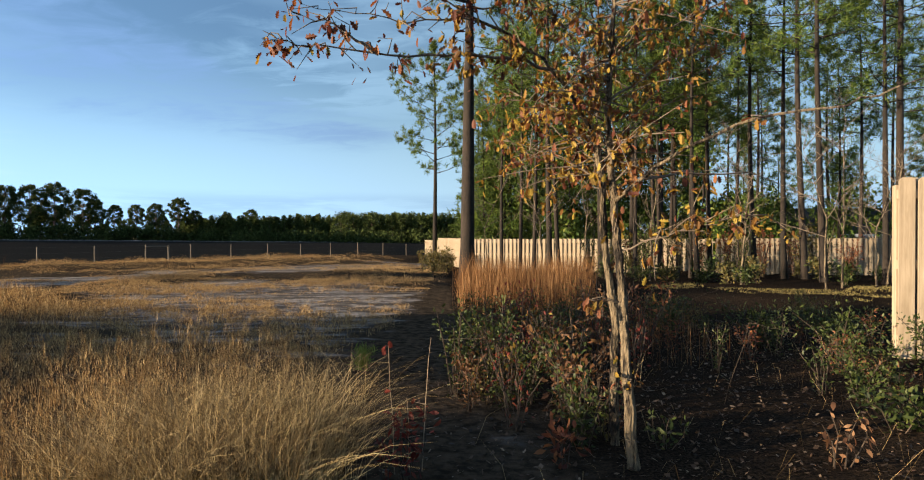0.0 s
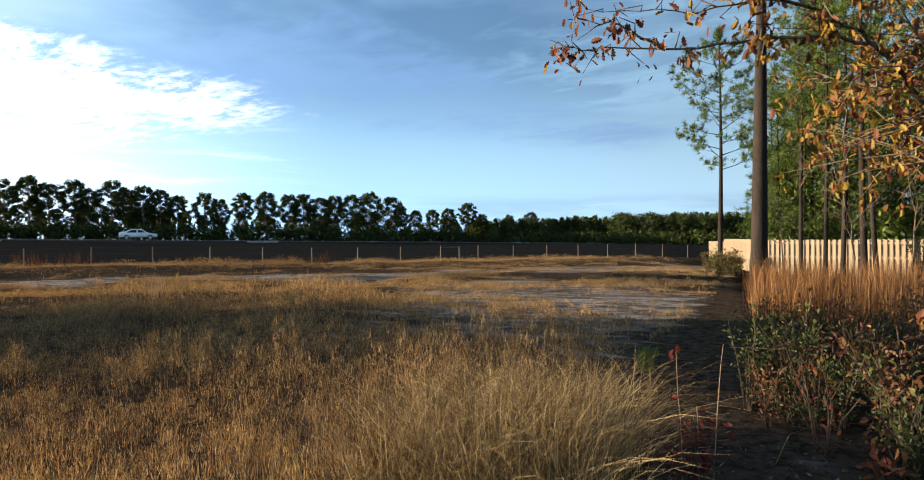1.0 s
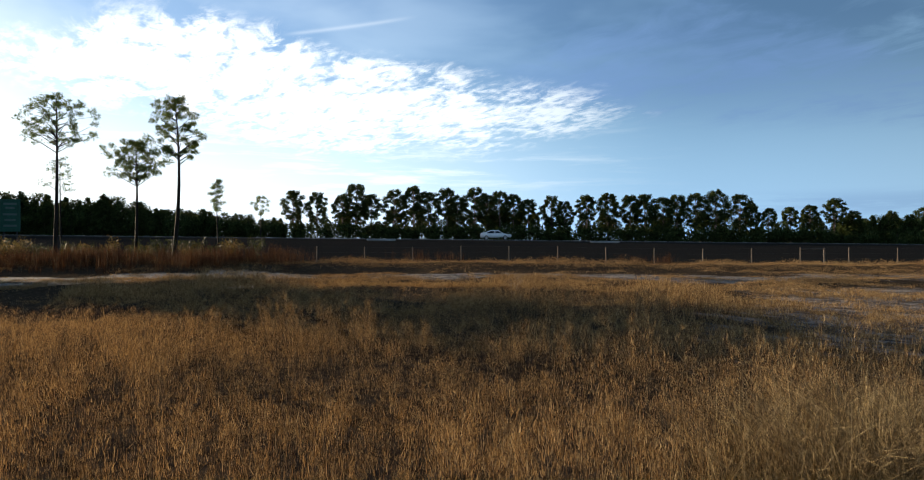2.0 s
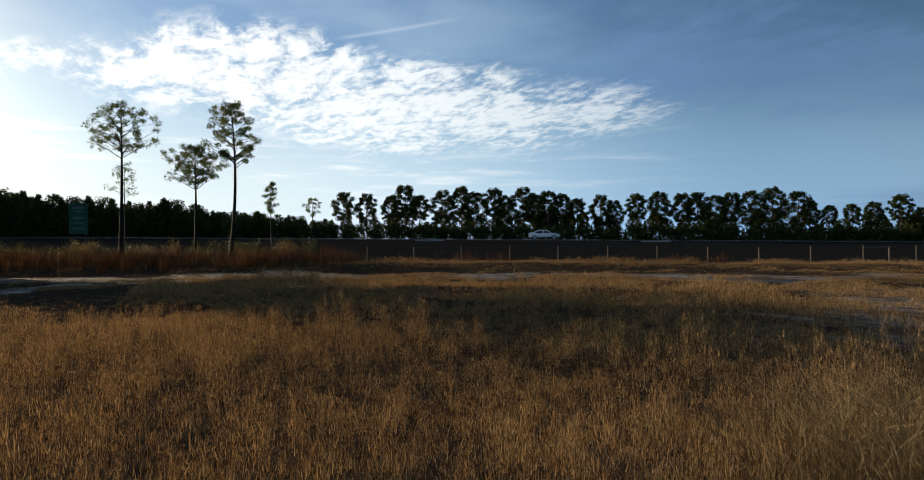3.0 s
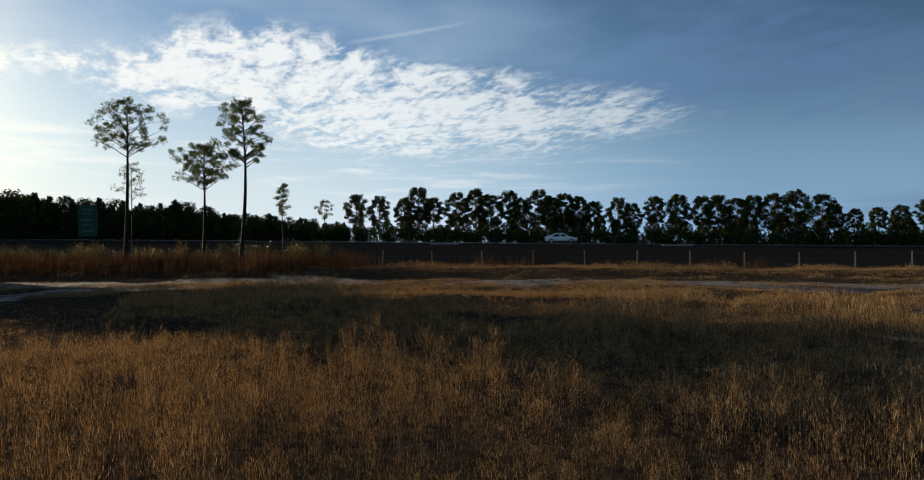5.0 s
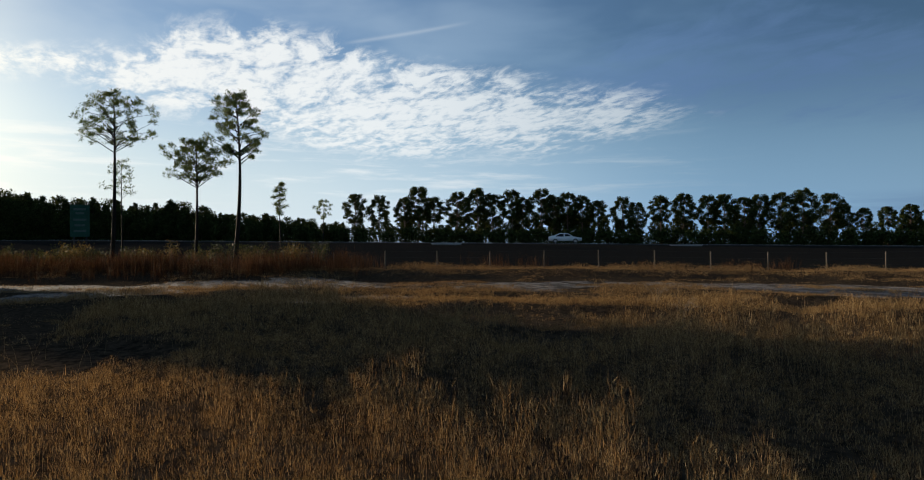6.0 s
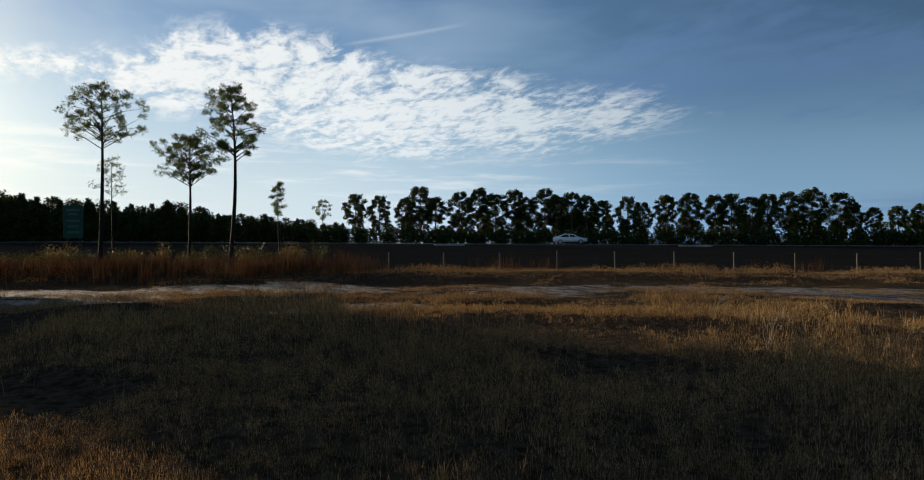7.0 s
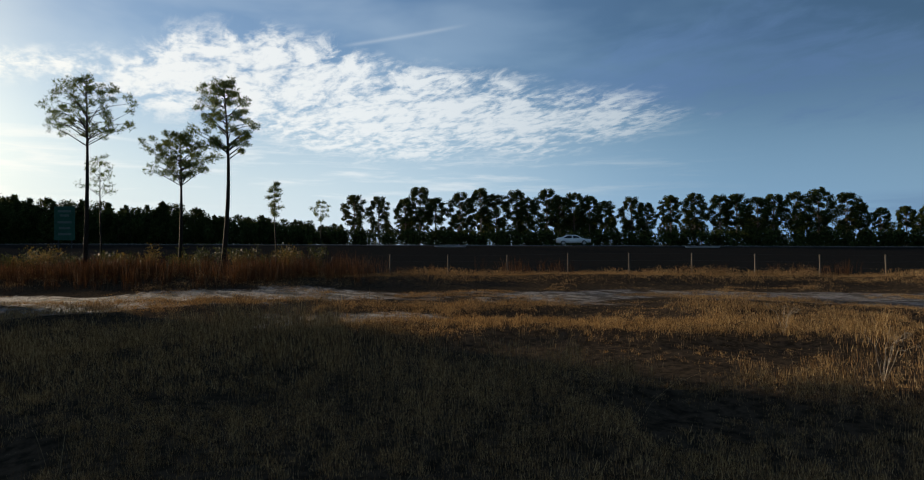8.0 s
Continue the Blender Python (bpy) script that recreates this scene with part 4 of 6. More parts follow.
def picket(bm, x, y0, y1, z0, z1, wide):
    """One dog-eared board standing on its end, in the plane y0 to y1."""
    c = wide * 0.22
    ring = [(x, z0), (x + wide, z0), (x + wide, z1 - c), (x + wide - c, z1), (x + c, z1), (x, z1 - c)]
    front = [bm.verts.new((a, y0, b)) for a, b in ring]
    back = [bm.verts.new((a, y1, b)) for a, b in ring]
    bm.faces.new(front)
    bm.faces.new(back[::-1])
    for k in range(6):
        bm.faces.new((front[k], back[k], back[(k + 1) % 6], front[(k + 1) % 6]))


def shadowbox_run(fence, x0, y0, x1, y1, tall, base, pieces, pitch=0.235):
    """A run of boards alternating on both faces of three rails, between two places."""
    length = math.hypot(x1 - x0, y1 - y0)
    turn = math.atan2(y1 - y0, x1 - x0)
    m = Matrix.Translation((x0, y0, base)) @ Matrix.Rotation(turn, 4, "Z")
    rng = random.Random(int(length * 100))
    for z in (0.25, 0.98, 1.66):
        bm = bmesh.new()
        box(bm, 0, -0.02, z * tall / 1.83 - 0.045, length, 0.02, z * tall / 1.83 + 0.045, 0.004)
        part("rail", bm, M_FENCE, fence).matrix_basis = m
    k = 0
    while k * 2.44 < length + 0.1:
        bm = bmesh.new()
        a = min(k * 2.44, length - 0.09)
        box(bm, a, -0.045 + 0.07, -0.3, a + 0.09, 0.045 + 0.07, tall - 0.08, 0.006)
        part("post", bm, M_FENCE, fence).matrix_basis = m
        k += 1
    wide = 0.14
    rows, boards = {1: bmesh.new()}, []
    for k in range(int(length / (pitch / 2)) - 1):
        side = -1 if k % 2 == 0 else 1
        a = k * pitch / 2
        up = rng.uniform(-0.012, 0.012)
        y = (-0.042, -0.022) if side < 0 else (0.022, 0.042)
        if pieces or side < 0:
            if not boards or rng.random() < 0.08:
                bm = bmesh.new()
                picket(bm, 0, 0, 0.02, 0.04, tall + up, wide)
                me = bpy.data.meshes.new("board")
                bm.to_mesh(me)
                bm.free()
                me.materials.append(M_FENCE)
                boards.append(me)
            ob = under(new("board", rng.choice(boards)), fence)
            ob.matrix_basis = m @ Matrix.Translation((a, y[0], 0)) @ Matrix.Rotation(rng.uniform(-0.006, 0.006), 4, "Y")
        else:
            picket(rows[side], a, y[0], y[1], 0.04, tall + up, wide)
    for side, bm in rows.items():
        if pieces:
            bm.free()
        else:
            tagged(part("backing", bm, M_FENCE, fence), kind="stuff").matrix_basis = m


def build_board_fences():
    far = thing("board_fence", "pale new board fence with alternating pickets, behind the pines", "fence")
    shadowbox_run(far, 0.1, 37.6, 12.5, 33.4, 1.83, -0.72, False)
    shadowbox_run(far, 12.5, 33.4, 26.0, 31.0, 1.83, -0.70, False)
    shadowbox_run(far, -2.15, 48.5, 0.0, 37.7, 1.83, -0.70, False)
    shadowbox_run(far, -3.55, 54.8, -2.2, 48.6, 1.75, -0.80, False)
    near = thing("board_fence", "pale new board fence end with dog-eared pickets", "fence")
    shadowbox_run(near, 4.2, 6.85, 8.5, 5.9, 1.86, 0.0, True, 0.172)


build_wire_fence()
build_board_fences()


def build_house():
    """A low house behind the board fence, its roof in shade."""
    house = thing("house", "low house with dark shingle roof and pale eaves", "house", (30.5, 54.0, -1.2), -8)
    bm = bmesh.new()
    box(bm, -9, -4, -0.3, 9, 4, 2.6, 0.02)
    part("wall", bm, M_SIDING, house)
    bm = bmesh.new()
    a = [bm.verts.new(v) for v in ((-9.6, -4.6, 2.55), (9.6, -4.6, 2.55), (9.6, 4.6, 2.55), (-9.6, 4.6, 2.55), (-6.0, 0, 4.7), (6.0, 0, 4.7))]
    for f in ((0, 1, 5, 4), (1, 2, 5), (2, 3, 4, 5), (3, 0, 4), (3, 2, 1, 0)):
        bm.faces.new([a[k] for k in f])
    part("roof", bm, M_ROOF, house)
    bm = bmesh.new()
    box(bm, -9.62, -4.66, 2.36, 9.62, -4.61, 2.56, 0.005)
    part("fascia", bm, M_TRIM, house)
    for x in (-6, -1.5, 3, 6.5):
        bm = bmesh.new()
        box(bm, x - 0.5, -4.03, 0.9, x + 0.5, -4.004, 2.1, 0.003)
        window = part("window", bm, M_TRIM, house)
        bm = bmesh.new()
        box(bm, x - 0.43, -4.045, 0.97, x + 0.43, -4.034, 2.03)
        part("pane", bm, M_GLASS, window)


def build_car():
    """A pale saloon on the road, side on."""
    x, y = bearing(50.7, 98.0)
    car = thing("car", "white saloon car on the highway", "car", (x, y, float(road_z(x * NY - y * NX)) + 0.01), math.degrees(math.atan2(-NX, NY)) + 180)
    profile = [(-2.3, 0.35), (-2.32, 0.62), (-2.2, 0.78), (-1.2, 0.92), (-0.45, 1.38), (0.75, 1.44), (1.55, 1.08), (2.2, 1.02), (2.3, 0.8), (2.28, 0.35)]

    def extrude(points, half, narrow, name, material, parent, label=""):
        bm = bmesh.new()
        sides = []
        for sign in (-1, 1):
            sides.append([bm.verts.new((a, sign * (half - narrow * max(0.0, b - 0.85)), b)) for a, b in points])
        bm.faces.new(sides[0][::-1])
        bm.faces.new(sides[1])
        for k in range(len(points)):
            q = (k + 1) % len(points)
            bm.faces.new((sides[0][k], sides[0][q], sides[1][q], sides[1][k]))
        bmesh.ops.bevel(bm, geom=list(bm.edges), offset=0.03, segments=2, affect="EDGES")
        return part(name, bm, material, parent, label, True)

    extrude(profile, 0.9, 0.35, "body", M_CAR, car)
    extrude([(-1.0, 0.95), (-0.42, 1.32), (0.1, 1.36), (0.1, 0.95)], 0.915, 0.35, "front_window", M_GLASS, car)
    extrude([(0.18, 0.95), (0.18, 1.36), (0.72, 1.37), (1.35, 1.07), (1.3, 0.97)], 0.915, 0.35, "rear_window", M_GLASS, car)
    for wx in (-1.42, 1.38):
        for wy in (-0.82, 0.82):
            bm = bmesh.new()
            bmesh.ops.create_cone(bm, cap_ends=True, segments=20, radius1=0.33, radius2=0.33, depth=0.22)
            bmesh.ops.rotate(bm, verts=bm.verts, matrix=Matrix.Rotation(radians(90), 3, "X"))
            wheel = part("wheel", bm, M_RUBBER, car, "black tyre")
            wheel.location = (wx, wy, 0.33)
            bm = bmesh.new()
            bmesh.ops.create_cone(bm, cap_ends=True, segments=16, radius1=0.22, radius2=0.2, depth=0.245)
            bmesh.ops.rotate(bm, verts=bm.verts, matrix=Matrix.Rotation(radians(90), 3, "X"))
            part("rim", bm, M_RIM, wheel)
    for name, wx, material in (("headlight", -2.27, M_LENS), ("tail_light", 2.24, M_TAIL)):
        for wy in (-0.62, 0.62):
            bm = bmesh.new()
            box(bm, wx - 0.06, wy - 0.2, 0.66, wx + 0.06, wy + 0.2, 0.8, 0.02)
            part(name, bm, material, car)


def build_sign():
    """A tall green road sign by the highway."""
    x, y = -98.0, 2.8
    sign = thing("road_sign", "tall green road sign with pale lettering on two posts", "sign", (x, y, 0.4), 72)
    bm = bmesh.new()
    box(bm, -1.1, -0.03, 2.1, 1.1, 0.03, 6.1, 0.01)
    board = part("panel", bm, M_SIGN, sign)
    for k, (w, z) in enumerate(((0.7, 5.4), (0.5, 4.9), (0.75, 4.1), (0.6, 3.4), (0.7, 2.7))):
        bm = bmesh.new()
        box(bm, -w, -0.04, z, w, -0.032, z + 0.26)
        part("lettering_bar", bm, M_LETTER, board)
    for px in (-0.7, 0.7):
        bm = bmesh.new()
        box(bm, px - 0.06, 0.032, -0.3, px + 0.06, 0.15, 6.0, 0.01)
        part("post", bm, M_WIRE, sign)


build_house()
build_car()
build_sign()


# ---- grass ----
def blade_arrays(x, y, h, w, yaw, lean, droop, rng, z=None):
    """Blades in two joints: narrow foot, widest half-way, drooping tip."""
    n = len(x)
    z = height(x, y) - 0.02 if z is None else z
    foot = np.stack((x, y, z), -1)
    d = np.stack((np.cos(yaw), np.sin(yaw), np.zeros(n)), -1)
    a = rng.uniform(0, 6.283, n)
    s = np.stack((np.cos(a), np.sin(a), np.zeros(n)), -1) * w[:, None] / 2
    up = np.array((0, 0, 1.0))
    mid = foot + d * (lean * h * 0.35)[:, None] + up * (h * 0.62)[:, None]
    tip = foot + d * (lean * h)[:, None] + up * (h * (1 - droop))[:, None]
    verts = np.stack((foot - s * 0.6, foot + s * 0.6, mid + s, mid - s, tip), 1).reshape(-1, 3)
    b = np.arange(n) * 5
    loops = np.stack((b, b + 1, b + 2, b + 3, b + 3, b + 2, b + 4), -1).ravel()
    return verts, loops, np.tile((4, 3), n)


def arching(x, y, h, w, yaw, lean, rng, joints=5):
    """Long stems that rise, arch over and end in a point."""
    n = len(x)
    d = np.stack((np.cos(yaw), np.sin(yaw), np.zeros(n)), -1)
    swing = yaw + rng.normal(0, 0.5, n)
    e = np.stack((np.cos(swing), np.sin(swing), np.zeros(n)), -1)
    s = np.stack((-np.sin(yaw), np.cos(yaw), rng.normal(0, 0.4, n)), -1) * w[:, None] / 2
    foot = np.stack((x, y, height(x, y) - 0.02), -1)
    rows = []
    for j in range(joints):
        t = j / joints
        c = foot + d * (lean * h * t)[:, None] * 0.6 + e * (lean * h * t ** 2.2)[:, None] * 0.7
        c[:, 2] += h * (t * (1 + 0.55 * lean) - 0.62 * lean * t ** 2.4)
        rows += [c - s * (1 - 0.6 * t), c + s * (1 - 0.6 * t)]
    tip = foot + d * (lean * h)[:, None] * 0.6 + e * (lean * h)[:, None] * 0.7
    tip[:, 2] += h * (1 - 0.07 * lean)
    tip[:, 2] = np.maximum(tip[:, 2], foot[:, 2] + 0.05)
    rows.append(tip)
    k = 2 * joints + 1
    verts = np.stack(rows, 1).reshape(-1, 3)
    b = (np.arange(n) * k)[:, None]
    one = []
    for j in range(joints - 1):
        one += [2 * j, 2 * j + 1, 2 * j + 3, 2 * j + 2]
    one += [2 * joints - 2, 2 * joints - 1, 2 * joints]
    return verts, (b + np.array(one)[None, :]).ravel(), np.tile([4] * (joints - 1) + [3], n)


def tufted(x, y, per, spread, rng):
    """per blades about each tuft, with the bearing away from its middle."""
    yaw = rng.uniform(0, 6.283, (len(x), per))
    out = np.abs(rng.normal(scale=spread, size=(len(x), per)))
    return (x[:, None] + np.cos(yaw) * out).ravel(), (y[:, None] + np.sin(yaw) * out).ravel(), (yaw + rng.normal(scale=0.7, size=yaw.shape)).ravel()


PATH_A, PATH_B = np.array((0.0, 0.2)), np.array((-7.8, 2.6))


def from_path(x, y):
    """Distance from the stretch of field that is crossed."""
    d = PATH_B - PATH_A
    t = np.clip(((x - PATH_A[0]) * d[0] + (y - PATH_A[1]) * d[1]) / (d @ d), 0, 1)
    return np.hypot(x - PATH_A[0] - t * d[0], y - PATH_A[1] - t * d[1])


def grows(x, y, rng):
    """Where field grass stands: not on sand, the track or the wood's floor."""
    gap = (1 - mounds(x, y)) * far_field(x, y)
    sandy = step(0.9 * sandiness(x, y) + (N_TUFT(x, y) - 0.5) * 0.45 + (N_CLUMP(x, y) - 0.5) * 0.5, 0.34, 0.52)
    field = step(-x - 0.05 * y, 0.85, 1.35) + step(y, 8, 10) * step(-x, 0.9, 1.2)
    stray = 0.06 + 0.8 * (N_CLUMP(x + 3, y) + 0.5 * N_TUFT(x, y + 9) + 0.5 * N_LUMP(x + 40, y) > 0.92)
    chance = np.maximum((1 - sandy) * (1 - 0.97 * gap), stray * 0.8 * (1 - 0.75 * gap)) * (1 - 0.88 * bunch(x, y))
    return (rng.random(len(x)) < chance * field * (1 - track(x, y))) & (across(x, y) < 40.2)


def bunch(x, y):
    """The thick bunch of long straw beside the track."""
    return np.exp(-(((x + 1.2) / 0.62) ** 2 + ((y - 3.45) / 0.95) ** 2) ** 2)


def sward(x, y):
    """Height of the grass: low waves and hummocks."""
    waves = step(N_LUMP(x * 0.7 + 31, y * 0.7), 0.25, 0.75)
    tall = 0.13 + 0.26 * waves + 0.16 * (N_PATCH(x + 9, y - 4) - 0.5) + 0.14 * N_TUFT(x, y)
    hump = 1 - far_field(x, y) * (0.88 - (0.42 + 0.72 * np.exp(-((x + 13.0) / 5) ** 2 - ((y - 7.5) / 5) ** 2)) * mounds(x, y))
    tall = tall * (0.62 + 0.72 * step(N_CLUMP(x * 1.5 + 2, y * 1.5), 0.25, 0.75))
    tall = tall * (1 - 0.35 * step(across(x, y), 16, 21))
    return tall * hump * (1 - 0.4 * step(sandiness(x, y), 0.3, 0.5))


def build_field_grass():
    rng = np.random.default_rng(21)
    rings = ((0, 6, 125, 2, 56, 0.0017, M_GRASS), (6, 12, 78, 1, 30, 0.0032, M_GRASS), (12, 24, 66, 1, 15, 0.0066, M_GRASS_FAR), (24, 46, 22, 1, 11, 0.012, M_GRASS_FAR))
    for near, far, density, stems, tips, wide, material in rings:
        x0, x1, y0, y1 = -8 - far, 1 + min(far, 4), -min(far, 9), 3 + far
        n = int((x1 - x0) * (y1 - y0) * density)
        x, y = rng.uniform(x0, x1, n), rng.uniform(y0, y1, n)
        d = from_path(x, y)
        keep = (d >= near) & (d < far) & (y > -1.0 - 0.08 * np.abs(x))
        x, y = x[keep], y[keep]
        keep = grows(x, y, rng)
        x, y = x[keep], y[keep]
        tall = sward(x, y) * rng.uniform(0.6, 1.25, len(x))
        way, tip_over = rng.uniform(0, 6.283, len(x)), np.abs(rng.normal(0.14, 0.14, len(x)))
        bx, by, yaw = tufted(x, y, stems, 0.03 + 0.002 * far, rng)
        h = np.repeat(tall, stems) * rng.uniform(0.5, 0.9, len(bx))
        lean = np.abs(rng.normal(0.12, 0.12, len(bx)))
        verts, loops, sizes = blade_arrays(bx, by, h, wide * rng.uniform(0.35, 0.8, len(bx)), yaw, lean, np.clip(lean * 0.35, 0, 0.5), rng)
        # each plant is a plume: short leaves and seed heads set close along its upper part
        bx, by, yaw = tufted(x, y, tips, 0.022 + 0.003 * far, rng)
        n = len(bx)
        h = np.repeat(tall, tips)
        f = 0.98 - 0.50 * rng.random(n) ** 1.3
        bend = np.repeat(tip_over, tips) * h * f * f
        bx, by = bx + np.cos(np.repeat(way, tips)) * bend, by + np.sin(np.repeat(way, tips)) * bend
        z = height(bx, by) + h * f - 0.04
        long = (0.020 + 0.055 * h) * (1.0 if near == 0 else 1.9) * rng.uniform(0.45, 1.3, n)
        tilt = np.abs(rng.normal(0.0, 0.36 if near == 0 else 0.24, n))
        d = np.stack((np.cos(yaw) * np.sin(tilt), np.sin(yaw) * np.sin(tilt), np.cos(tilt)), -1) * long[:, None]
        a = rng.uniform(0, 6.283, n)
        s = np.stack((np.cos(a), np.sin(a), np.zeros(n)), -1) * (wide * rng.uniform(0.6, 1.5, n))[:, None] * 0.6
        foot = np.stack((bx, by, z), -1)
        more = np.stack((foot - s, foot + s, foot + d), 1).reshape(-1, 3)
        loops = np.concatenate((loops, np.arange(n * 3) + len(verts)))
        verts, sizes = np.concatenate((verts, more)), np.concatenate((sizes, np.full(n, 3)))
        tagged(new("field_grass", mesh_from_arrays("field_grass", verts, loops, sizes, material)), "dry golden-brown field grass in low waves", "grass", kind="stuff")


def build_straw():
    """Long arching pale stems: a thick bunch by the track and strays through the near field."""
    rng = np.random.default_rng(22)
    cx, cy = rng.normal(-1.22, 0.40, 900), rng.normal(3.45, 0.55, 900)
    sx, sy = rng.uniform(-15, -1.3, 420), rng.uniform(-1, 12, 420)
    for x, y, per, tall, name in ((cx, cy, 15, 0.60, "bunch"), (sx, sy, 2, 0.62, "stray")):
        keep = (x < -0.68) & ((y > 2.7) | (name != "bunch")) & (sandiness(x, y) < 0.5) & ((from_path(x, y) > 1.9) | (name == "bunch"))
        x, y = x[keep], y[keep]
        bx, by, yaw = tufted(x, y, per, 0.07, rng)
        yaw = yaw + rng.normal(0, 1.3, len(yaw))
        lean = np.abs(rng.normal(0.55, 0.45, len(bx)))
        h = tall * rng.uniform(0.55, 1.2, len(bx))
        verts, loops, sizes = arching(bx, by, h * 0.85, rng.uniform(0.0014, 0.0032, len(bx)), yaw, np.clip(lean, 0, 1.05), rng)
        tagged(new("straw_grass", mesh_from_arrays("straw_grass", verts, loops, sizes, M_STRAW)), "pale dry arching grass stems catching the sun", "grass", kind="stuff")


def build_sedge():
    """Tall rust-brown grass: a stand before the board fence, and a belt along the wire fence."""
    rng = np.random.default_rng(23)
    sets = []
    n = 1900
    x, y = rng.uniform(-0.25, 4.6, n), rng.uniform(11.5, 21, n)
    keep = (x > -0.2) & (x < 0.2 * y - 0.3)
    sets.append((x[keep], y[keep], 9, 0.98, 0.0055, "stand of tall rust-brown grass before the pines"))
    n = 170
    x, y = rng.uniform(0.9, 2.8, n), rng.uniform(7.0, 11.0, n)
    sets.append((x, y, 6, 0.6, 0.004, "thin rust-brown grass among the shrubs"))
    n = 2600
    p, s = rng.normal(36.6, 1.7, n), rng.uniform(-48, -5, n)
    keep = rng.random(n) < (1 - step(s, -15, -7)) * (0.35 + 0.65 * step(N_PATCH(p * 0.7, s * 0.9), 0.3, 0.6))
    x, y = place(p[keep], s[keep])
    sets.append((x, y, 17, 1.15, 0.011, "belt of tall reddish grass along the wire fence"))
    n = 260
    p, s = rng.normal(39.4, 0.5, n), rng.uniform(-12, 12, n)
    keep = N_PATCH(p * 3, s * 1.3) > 0.48
    x, y = place(p[keep], s[keep])
    sets.append((x, y, 14, 0.9, 0.009, "sparse reddish grass along the wire fence"))
    for x, y, per, tall, wide, label in sets:
        bx, by, yaw = tufted(x, y, per, 0.09 if per < 12 else 0.2, rng)
        lean = np.abs(rng.normal(0.14, 0.14, len(bx)))
        h = tall * rng.uniform(0.6, 1.12, len(bx)) * np.repeat(rng.uniform(0.4, 1.15, len(x)) * (0.7 + 0.5 * N_PATCH(x * 1.3, y * 1.3)), per)
        verts, loops, sizes = blade_arrays(bx, by, h, wide * rng.uniform(0.6, 1.4, len(bx)), yaw, lean, lean * 0.2, rng)
        tagged(new("sedge", mesh_from_arrays("sedge", verts, loops, sizes, M_SEDGE if per < 12 else M_SEDGE_BACKLIT)), label, "grass", kind="stuff")


def build_lawn():
    """Short rough grass in the clearing before the wood."""
    rng = np.random.default_rng(24)
    n = 5200
    y = rng.uniform(12.5, 19.5, n)
    x = rng.uniform(0.27, 0.72, n) * y
    keep = N_PATCH(x * 1.4 + 5, y * 1.4) + 0.4 * N_CLUMP(x, y) > 0.68
    x, y = x[keep], y[keep]
    bx, by, yaw = tufted(x, y, 6, 0.06, rng)
    lean = np.abs(rng.normal(0.5, 0.4, len(bx)))
    verts, loops, sizes = blade_arrays(bx, by, rng.uniform(0.03, 0.09, len(bx)), rng.uniform(0.006, 0.012, len(bx)), yaw, lean, np.clip(lean * 0.3, 0, 0.5), rng)
    tagged(new("lawn_grass", mesh_from_arrays("lawn_grass", verts, loops, sizes, M_LAWN)), "short olive grass in a clearing before the wood", "grass", kind="stuff")


M_LAWN = leafy("short_olive_grass", [(0.06, 0.052, 0.018), (0.115, 0.097, 0.033), (0.19, 0.147, 0.058)], 0.1)
build_field_grass()
build_lawn()
build_straw()
build_sedge()


# ---- the oak sapling at the wood's edge ----
STEMS = (((0.88, 4.4, -0.1), (0.862, 4.36, 0.44), (0.855, 4.3, 0.81), (0.79, 4.3, 1.24), (0.77, 4.25, 1.56), (0.72, 4.25, 1.86)),
         ((0.90, 4.02, -0.1), (0.868, 4.05, 0.44), (0.856, 4.11, 0.9), (0.83, 4.15, 1.24), (0.82, 4.21, 1.59), (0.79, 4.21, 1.94), (0.81, 4.21, 2.32), (0.83, 4.21, 2.7), (0.85, 4.25, 3.4)))
WEST_LIMBS = (((0.72, 4.25, 1.86), (0.56, 4.15, 2.12), (0.4, 4.05, 2.28), (0.14, 3.9, 2.4), (-0.14, 3.75, 2.5), (-0.38, 3.65, 2.56)),
              ((0.46, 4.11, 2.23), (0.21, 3.96, 2.26), (-0.05, 3.85, 2.25), (-0.33, 3.75, 2.21), (-0.51, 3.71, 2.22), (-0.74, 3.65, 2.24), (-0.88, 3.6, 2.23), (-0.96, 3.56, 2.25)),
              ((0.21, 3.96, 2.38), (-0.05, 3.85, 2.44), (-0.36, 3.75, 2.38), (-0.6, 3.71, 2.42), (-0.86, 3.65, 2.45)))
WEST_SHOOTS = (((-0.51, 3.71, 2.22), (-0.63, 3.71, 2.31), (-0.74, 3.65, 2.37), (-0.92, 3.65, 2.39)),
               ((0.79, 4.21, 1.83), (0.63, 4.3, 2.01), (0.47, 4.46, 2.09), (0.3, 4.55, 2.18)),
               ((0.79, 4.21, 2.01), (0.52, 4.05, 2.45), (0.31, 3.96, 2.58), (0.11, 3.85, 2.7)),
               ((0.77, 4.25, 1.56), (0.57, 4.36, 1.67), (0.36, 4.46, 1.82), (0.18, 4.55, 1.92)))
